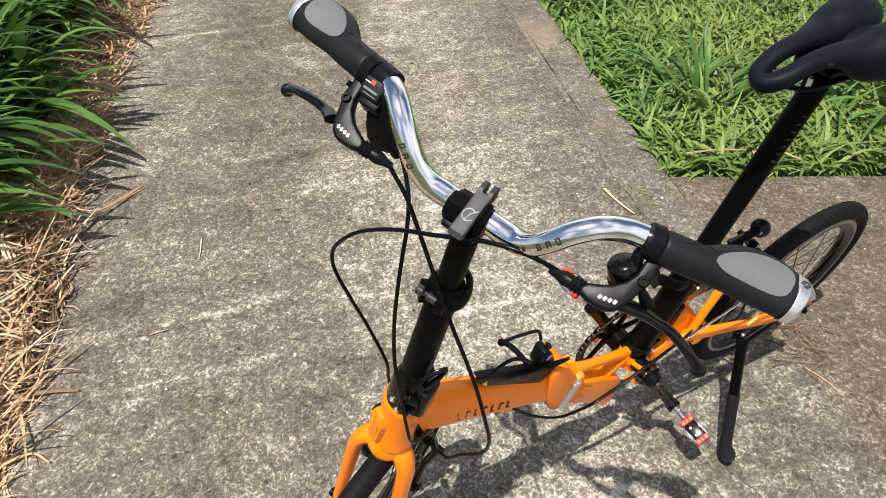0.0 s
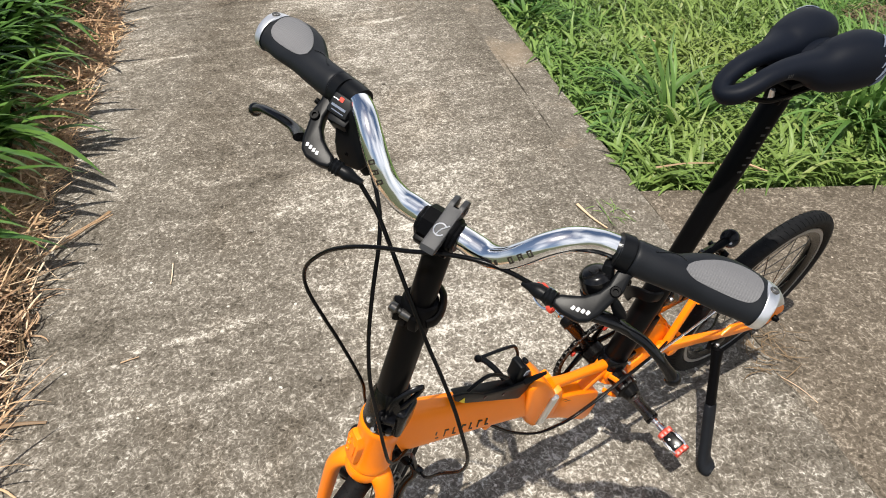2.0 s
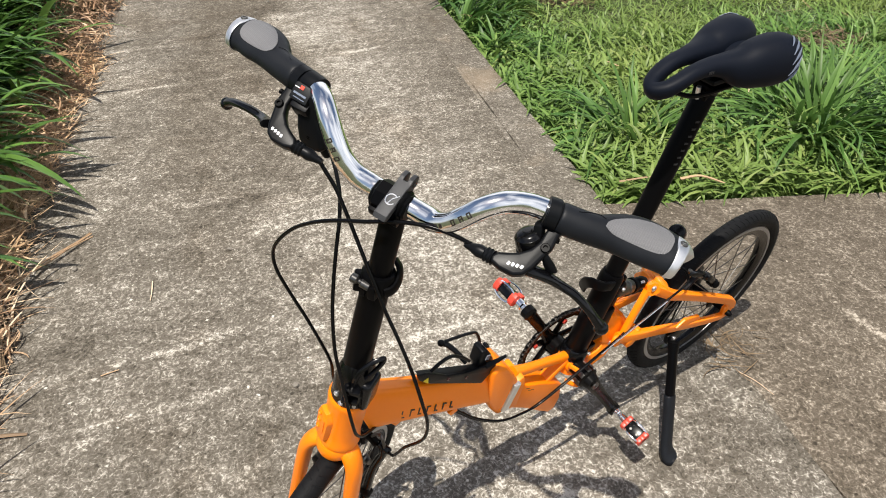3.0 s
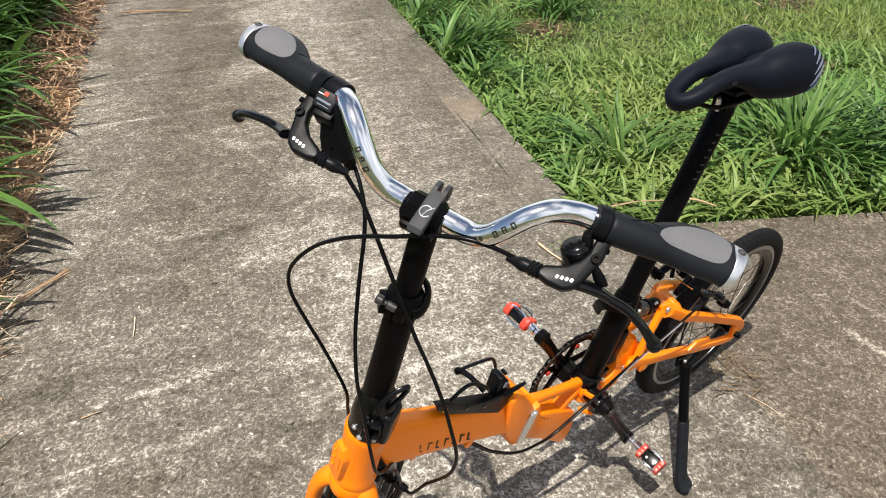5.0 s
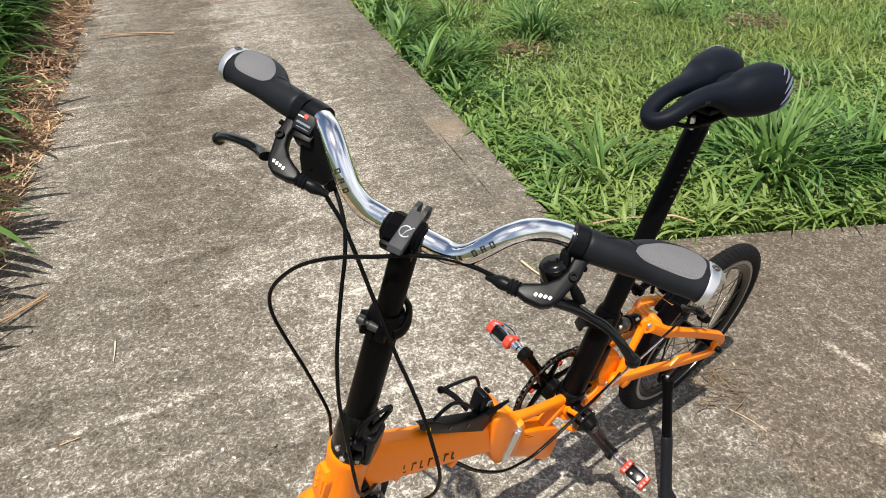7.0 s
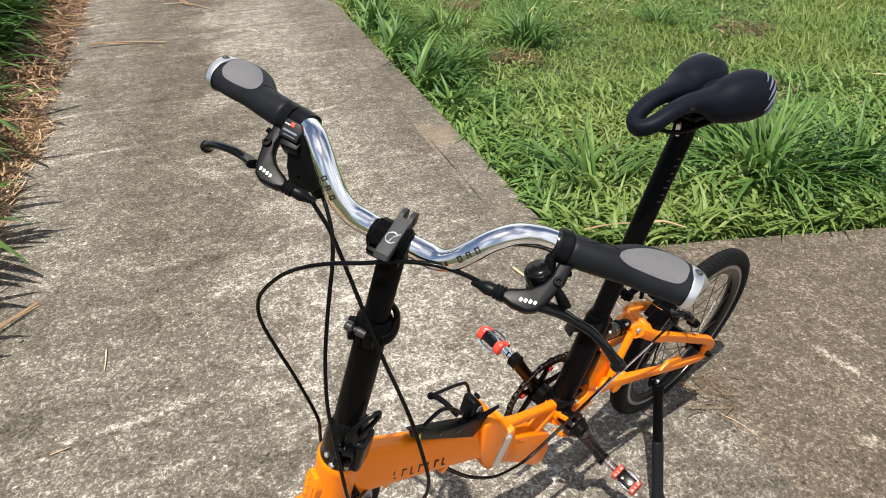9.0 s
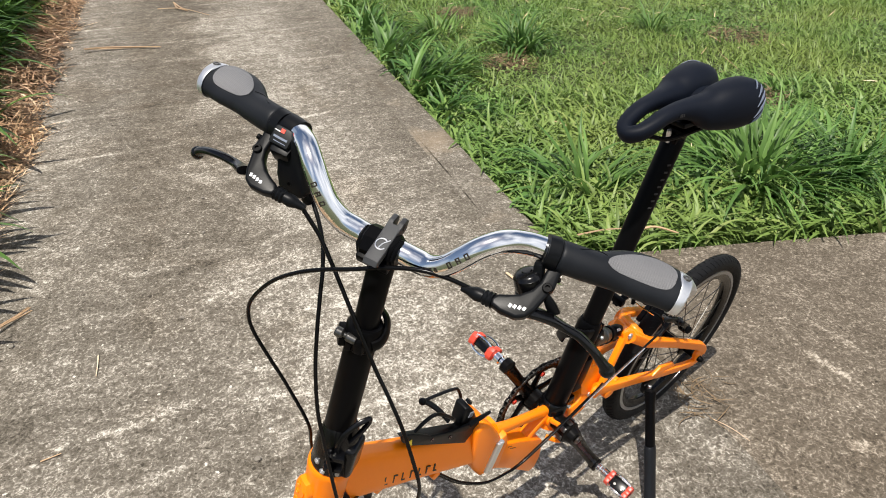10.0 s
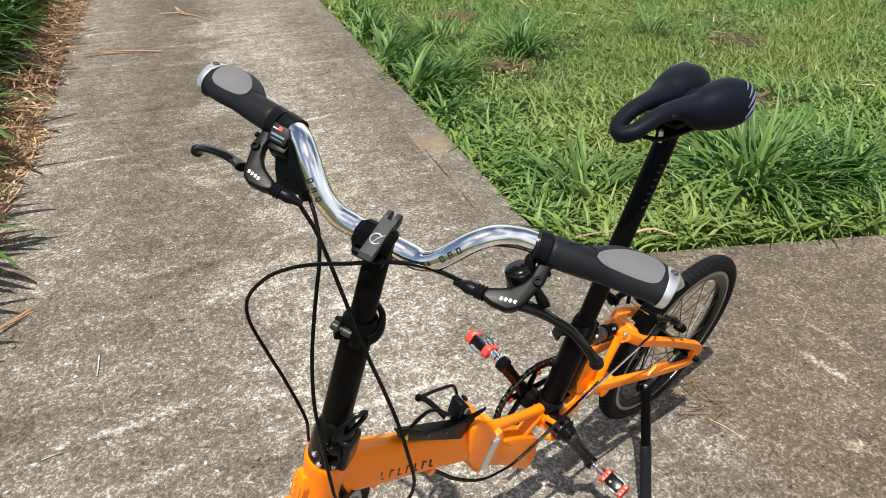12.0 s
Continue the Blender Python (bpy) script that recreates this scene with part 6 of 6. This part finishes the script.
# grips
for s in (1, -1):
    grip = new("grip")
    grip.parent, grip.matrix_basis = bicycle, STEER
    tagged(grip, "black ergonomic rubber grip with grey palm pad and silver end ring")
    TILT_N = Vector((0.36, 0, 0.93)).normalized()
    TILT_B = Vector((-0.93, 0, 0.36)).normalized()

    def gpt(y, back=0.0, lift=0.0):
        y += (0.009 if s > 0 else 0.0) * min(1.0, max(0.0, (y - 0.2) / 0.05))
        x = -0.006 - 0.27 * (y - 0.155)
        q = Vector((x, s * y - 0.003, 0.4545 - (0.005 + 0.062 * (y - 0.155) if s > 0 else 0.055 * (y - 0.155)))) + TILT_B * back + TILT_N * lift
        return tuple(q)
    rows = [(0.156, 0.0, 0.0140, 0.0140), (0.159, 0.0, 0.0158, 0.0158), (0.170, 0.0, 0.0160, 0.0158), (0.186, 0.0005, 0.0162, 0.0155), (0.197, 0.002, 0.0175, 0.0152), (0.208, 0.0055, 0.0212, 0.0150), (0.220, 0.0085, 0.0248, 0.0150), (0.234, 0.0095, 0.0262, 0.0152), (0.247, 0.0085, 0.0250, 0.0155), (0.2600, 0.006, 0.0228, 0.0158), (0.2632, 0.0055, 0.0215, 0.0155)]
    pts = smooth([(*gpt(y, b), a, c_) for y, b, a, c_ in rows], 5)
    bm = bmesh.new()
    sweep(bm, pts, [(q[3], q[4]) for q in pts], 28, TILT_N)
    part("grip_body", bm, M_RUBBER, grip)
    bm = bmesh.new()
    pad = [(0.196, 0.003, 0.003, 0.0145), (0.199, 0.0045, 0.0075, 0.0148), (0.205, 0.0062, 0.0125, 0.0149), (0.214, 0.0088, 0.0168, 0.0150), (0.226, 0.0105, 0.0195, 0.0151), (0.238, 0.0105, 0.0200, 0.0153), (0.247, 0.0095, 0.0180, 0.0155), (0.253, 0.0080, 0.0130, 0.0156), (0.2555, 0.0072, 0.006, 0.0156)]
    dp, kp = (0.0008, 0.84) if s > 0 else (0.0, 0.94)
    pts = smooth([(0.2280 + (y - 0.2258) * 0.93, b - dp, a * kp) for y, b, a, c_ in pad], 4)
    gy, gb, ga, gc = [[q[i] for q in rows] for i in range(4)]
    top = []

    def padpt(q, u_, extra=0.0):
        y, back = q[0], q[1] + u_ * q[2]
        lat = (back - np.interp(y, gy, gb)) / np.interp(y, gy, ga)
        return Vector(gpt(y, back, np.interp(y, gy, gc) * math.sqrt(max(0.04, 1 - lat * lat)) + 0.0012 + extra))
    for q in pts:
        top.append([bm.verts.new(padpt(q, -1 + j / 6)) for j in range(13)])
    for a, b in zip(top, top[1:]):
        for j in range(12):
            bm.faces.new((a[j], a[j + 1], b[j + 1], b[j]))
    ext = bmesh.ops.extrude_face_region(bm, geom=list(bm.faces))
    bmesh.ops.translate(bm, vec=-TILT_N * 0.004, verts=[q for q in ext["geom"] if isinstance(q, bmesh.types.BMVert)])
    part("palm_pad", bm, M_PAD, grip, "dimpled grey gel palm pad", angle=60)
    b2 = bmesh.new()
    seam = []
    for i in range(13):
        u_ = i / 12
        y = 0.172 + 0.026 * u_
        lat = 0.25 + 0.62 * math.sin(u_ * 2.6) ** 2 * (1 - 0.35 * u_)
        seam.append(gpt(y, np.interp(y, gy, gb) + lat * np.interp(y, gy, ga), np.interp(y, gy, gc) * math.sqrt(1 - lat * lat) + 0.0001))
    sweep(b2, seam, 0.0005, 6)
    part("seam", b2, M_PLASTIC, grip)
    bm = bmesh.new()
    cap = smooth([(*gpt(0.2584, 0.0060), 0.0218, 0.0150), (*gpt(0.2588, 0.0060), 0.0237, 0.0168), (*gpt(0.2610, 0.0057), 0.0238, 0.0171), (*gpt(0.2670, 0.005), 0.0226, 0.0166), (*gpt(0.2698, 0.0045), 0.0196, 0.0150), (*gpt(0.2705, 0.004), 0.012, 0.010)], 3)
    sweep(bm, cap, [(q[3], q[4]) for q in cap], 28, TILT_N)
    part("end_ring", bm, M_SILVER, grip, "silver clamp ring at the grip's end")
    b2 = bmesh.new()
    bolt(b2, Vector(gpt(0.2645, 0.014, 0.0142)), TILT_N + TILT_B * 0.5, 0.0042, 0.0025)
    part("clamp_screw", b2, M_STEEL, grip)
    bm = bmesh.new()
    sweep(bm, [gpt(0.143), gpt(0.1445), gpt(0.155), gpt(0.1565)], [0.0140, 0.0160, 0.0160, 0.0145], 28, (0, 0, 1))
    part("inner_collar", bm, M_PLASTIC, grip)

# brake levers
for s in (1, -1):
    lever = new("brake_lever")
    lever.parent, lever.matrix_basis = bicycle, STEER @ Matrix.Translation((0, 0, -0.004 if s > 0 else 0.0))
    tagged(lever, "black brake lever with white lettered bars" + (" and bell clamp" if s > 0 else " beside the twist shifter"))
    yy = lambda y: s * y - 0.003
    sh = 0.009 if s > 0 else 0.0
    flat = axes(Vector((0, -s, 0)), Vector((0.6, 0, 0.8)), Vector((-0.8, 0, 0.6)), Vector((0.030, yy(0.152), 0.425)))
    bm = bmesh.new()
    outline = [(-16, 47), (-18, 42), (-14, 29), (-15, 15), (-11, 3), (-7, -12), (-2, -22), (6, -27), (22, -27.5), (32, -25), (34, -19), (30, -13), (22, -9.5), (12, -4), (3.5, 5), (-0.5, 15), (-0.5, 28), (-3, 40), (-6, 47)]
    plate(bm, [(u_ / 1000, v_ / 1000) for u_, v_ in outline], -0.012, 0.0, 0.0032, 3)
    bmesh.ops.transform(bm, matrix=flat, verts=bm.verts)
    lathe(bm, [(0.0112, -0.006), (0.0148, -0.0055), (0.0148, 0.0055), (0.0112, 0.006)], (-0.004, yy(0.149), 0.4565), (0.33, -s, 0.02), 28)
    part("lever_bracket", bm, M_PLASTIC, lever, angle=50)
    if s > 0:
        blade = [(0.034, 0.152, 0.409, 0.009, 0.006), (0.030, 0.162, 0.408, 0.009, 0.0055), (0.023, 0.176, 0.404, 0.008, 0.0055), (0.017, 0.190, 0.398, 0.0065, 0.005), (0.017, 0.206, 0.396, 0.006, 0.005), (0.016, 0.222, 0.388, 0.006, 0.005), (0.013, 0.234, 0.378, 0.0062, 0.0055), (0.010, 0.2425, 0.370, 0.0075, 0.0065), (0.0095, 0.2455, 0.366, 0.0055, 0.005)]
    else:
        blade = [(0.030, 0.166, 0.408, 0.010, 0.0055), (0.020, 0.178, 0.402, 0.0085, 0.0055), (0.013, 0.190, 0.399, 0.0065, 0.005), (0.010, 0.206, 0.398, 0.006, 0.005), (0.006, 0.224, 0.394, 0.006, 0.005), (0.000, 0.240, 0.387, 0.0062, 0.0055), (-0.004, 0.250, 0.379, 0.0072, 0.0065), (-0.005, 0.2535, 0.375, 0.0055, 0.005)]
    pts = smooth([(a, yy(b), c_, d_, e_) for a, b, c_, d_, e_ in blade], 5)
    bm = bmesh.new()
    sweep(bm, pts, [(q[3] * 0.88, q[4] * 0.86) for q in pts], 14, (0, 0, 1), 0.85)
    bmesh.ops.create_uvsphere(bm, u_segments=16, v_segments=10, radius=0.0076, matrix=Matrix.Translation(pts[-4][:3]))
    part("lever_blade", bm, M_GLOSS, lever)
    bm = bmesh.new()
    lathe(bm, [(0.005, 0.0), (0.0080, 0.001), (0.0068, 0.003), (0.0080, 0.005), (0.0068, 0.007), (0.0080, 0.009), (0.0062, 0.011), (0.0066, 0.014), (0.0070, 0.018), (0.0060, 0.022), (0.0045, 0.026), (0.0034, 0.034)], (0.0415, yy(0.1215), 0.408), (-0.12, -s, -0.15), 16)
    part("cable_adjuster", bm, M_PLASTIC, lever)
    b2 = bmesh.new()
    bolt(b2, flat @ Vector((-0.0085, -0.001, 0.0118)), (0.6, 0, 0.8), 0.0050, 0.004)
    bolt(b2, flat @ Vector((-0.0140, -0.006, 0.026)), (0.2, s, 0.4), 0.0030, 0.006 if s < 0 else 0.002)
    part("pivot_screw", b2, M_BLACK, lever)
    for i in range(4):
        b2 = bmesh.new()
        box(b2, (0.0022 + 0.0043 * i, 0.0004, -0.0158 - 0.0009 * i), (0.0027, 0.0010, 0.0036), Matrix.Rotation(radians(-14), 4, "Y"), 0)
        bmesh.ops.transform(b2, matrix=flat, verts=b2.verts)
        part("letter_bar", b2, M_WHITE, lever)
    # grip-shift body on the bar's other end
    if s < 0:
        bm = bmesh.new()
        plate(bm, [(-0.1480, 0.4500), (-0.1250, 0.4620), (-0.1190, 0.4480), (-0.1080, 0.4200), (-0.1020, 0.4040), (-0.1060, 0.3975), (-0.1200, 0.3940), (-0.1300, 0.3945), (-0.1355, 0.4030), (-0.1392, 0.4150), (-0.1415, 0.4350)], -0.021, 0.001, 0.006, 4)
        bmesh.ops.rotate(bm, cent=(0, 0, 0), matrix=Matrix.Rotation(radians(90), 3, "Z"), verts=bm.verts)
        lathe(bm, [(0.0112, -0.009), (0.0138, -0.008), (0.0142, 0.004), (0.0138, 0.011), (0.0112, 0.012)], (0.0, yy(0.134), 0.4585), (0.3, 1, 0.0), 28)
        box(bm, (0.011, yy(0.133), 0.441), (0.026, 0.022, 0.024), Matrix.Rotation(radians(37), 4, "Y"), 0.004)
        shifter = s_part("gear_shifter", bm, M_PLASTIC, "black gear shifter with small display window")
        face = Matrix.Translation((0.0172, yy(0.1350), 0.4545)) @ Matrix.Rotation(radians(54), 4, "Y") @ Matrix.Rotation(radians(-4), 4, "Z")
        bm = bmesh.new()
        box(bm, (0, 0, 0), (0.0190, 0.0225, 0.010), face, 0.0025)
        part("display", bm, M_PANEL, shifter, "dark grey gear display")
        for dx, dy, lx, ly, mt, nm in ((-0.0055, -0.001, 0.0042, 0.0045, M_RED, "indicator"), (-0.004, -0.0065, 0.0010, 0.006, M_WHITE, "letter_bar"), (0.002, 0.0, 0.0022, 0.016, M_PRINT, "letter_bar"), (0.0062, 0.001, 0.0008, 0.014, M_PRINT, "letter_bar")):
            b2 = bmesh.new()
            box(b2, (0, 0, 0), (lx, ly, 0.0008), face @ Matrix.Translation((dx, dy, 0.0052)), 0)
            part(nm, b2, mt, shifter, "red gear indicator" if nm == "indicator" else "")
        bm = bmesh.new()
        sweep(bm, [(0.004, yy(0.117), 0.418), (0.003, yy(0.112), 0.404)], 0.0045, 12)
        part("metal_tab", bm, M_SILVER, shifter)
        bm = bmesh.new()
        lathe(bm, [(0.0055, 0.0), (0.0072, 0.001), (0.0066, 0.005), (0.0072, 0.010), (0.0062, 0.014), (0.004, 0.018)], (0.0025, yy(0.109), 0.402), (0.05, 0.35, -1), 16)
        part("cable_adjuster", bm, M_PLASTIC, shifter)
        b2 = bmesh.new()
        bolt(b2, (0.0208, yy(0.1195), 0.4100), (1, 0, 0), 0.0022, 0.0008)
        part("screw", b2, M_BLACK, shifter)
    else:
        bm = bmesh.new()
        bd = Vector((0.12, -0.48, 0.86))
        lathe(bm, [(0.0134, -0.0105), (0.0146, -0.0090), (0.0150, -0.0040), (0.0149, 0.0030), (0.0143, 0.0066), (0.0136, 0.0072), (0.0128, 0.0092), (0.0098, 0.0112), (0.005, 0.0122), (0.0045, 0.0132), (0.0012, 0.0134)], (0.010, 0.139, 0.420), bd, 32)
        bell = s_part("bell", bm, M_GLOSS, "round black bell on the handlebar")
        bm = bmesh.new()
        box(bm, (0.006, 0.1450, 0.428), (0.014, 0.010, 0.030), Matrix.Rotation(0.3, 4, "X"), 0.004)
        lathe(bm, [(0.0138, -0.0132), (0.0158, -0.0124), (0.0158, -0.0089), (0.0141, -0.0084)], (0.010, 0.139, 0.420), bd, 28)
        part("bell_mount", bm, M_PLASTIC, bell)
        bm = bmesh.new()
        sweep(bm, smooth([(0.022, 0.155, 0.423), (0.0215, 0.160, 0.420), (0.021, 0.166, 0.414), (0.0195, 0.171, 0.408), (0.0185, 0.173, 0.405)], 4), [(0.0025 + 0.0032 * min(1, i / 9), 0.0026) for i in range(17)], 10, (1, 0, 0), 0.8)
        part("striker", bm, M_PLASTIC, bell)
        b2 = bmesh.new()
        bolt(b2, (0.016, 0.154, 0.424), (0.6, 0.3, 0.7), 0.0058, 0.004)
        part("striker_pivot", b2, M_GLOSS, bell)

# cables
def cable(points, r, label, steer=True, mat=M_SHEATH):
    bm = bmesh.new()
    sweep(bm, smooth(points, 8), r, 10)
    return (s_part if steer else b_part)("cable", bm, mat, label)


cable([(0.037, 0.092, 0.402), (0.041, 0.072, 0.4045), (0.046, 0.045, 0.403), (0.049, 0.012, 0.3905), (0.051, -0.022, 0.371), (0.0505, -0.055, 0.352), (0.050, -0.084, 0.331), (0.048, -0.110, 0.304), (0.045, -0.131, 0.268), (0.041, -0.1375, 0.240), (0.037, -0.131, 0.212), (0.030, -0.108, 0.175), (0.022, -0.083, 0.137), (0.012, -0.048, 0.078), (0.0, -0.043, 0.03), (-0.02, -0.04, -0.02), (-0.045, -0.02, -0.05), (-0.085, 0.01, -0.07)], 0.0023, "black rear brake cable in a wide loop")
cable([(0.036, -0.097, 0.403), (0.036, -0.087, 0.394), (0.035, -0.071, 0.378), (0.037, -0.052, 0.356), (0.040, -0.029, 0.328), (0.043, -0.002, 0.294), (0.045, 0.026, 0.258), (0.048, 0.053, 0.229), (0.050, 0.080, 0.195), (0.047, 0.104, 0.150), (0.040, 0.1165, 0.115), (0.033, 0.120, 0.085), (0.026, 0.1175, 0.055), (0.017, 0.109, 0.025), (0.007, 0.094, -0.014), (-0.006, 0.083, -0.060), (-0.020, 0.074, -0.094), (-0.030, 0.062, -0.105)], 0.0023, "black front brake cable looping to the fork")
cable([(0.001, -0.103, 0.389), (0.010, -0.088, 0.377), (0.020, -0.0735, 0.360), (0.031, -0.062, 0.335), (0.041, -0.054, 0.305), (0.052, -0.044, 0.268), (0.060, -0.033, 0.225), (0.065, -0.018, 0.175), (0.065, -0.003, 0.135), (0.062, 0.012, 0.09), (0.057, 0.026, 0.045), (0.048, 0.034, 0.012), (0.025, 0.038, -0.012), (-0.03, 0.036, -0.05)], 0.0023, "black gear cable down the stem")
fc = [(0.905, 0.0, 0.247), (0.86, 0.0, 0.216), (0.81, 0.002, 0.188), (0.772, 0.010, 0.163), (0.722, 0.024, 0.106), (0.668, 0.038, 0.070), (0.62, 0.044, 0.062), (0.585, 0.047, 0.066), (0.528, 0.051, 0.096), (0.470, 0.051, 0.119), (0.40, 0.049, 0.140), (0.306, 0.046, 0.156)]
cable(fc[:-2] + [(0.4105, 0.049, 0.137), (0.338, 0.055, 0.177), (0.279, 0.0575, 0.207), (0.243, 0.0565, 0.2155), (0.227, 0.053, 0.214)], 0.0023, "black rear brake cable along the frame", False)
cable([(a, b - 0.004, c_ - 0.008) for a, b, c_ in fc[:-1]] + [(0.33, 0.030, 0.112), (0.26, 0.030, 0.06), (0.15, 0.02, 0.0), (0.05, -0.02, -0.05), (0.0, -0.04, -0.06)], 0.0023, "black gear cable along the frame", False)
# thin chrome line laid on the sheath, standing in for its grey highlight
bm = bmesh.new()
sweep(bm, [(0.4405, 0.0525, 0.1305), (0.4105, 0.0515, 0.1398), (0.338, 0.0575, 0.1798), (0.290, 0.0598, 0.2045)], 0.0012, 8)
b_part("cable_highlight", bm, M_CHROME, "thin bright line for the highlight along the black cable")
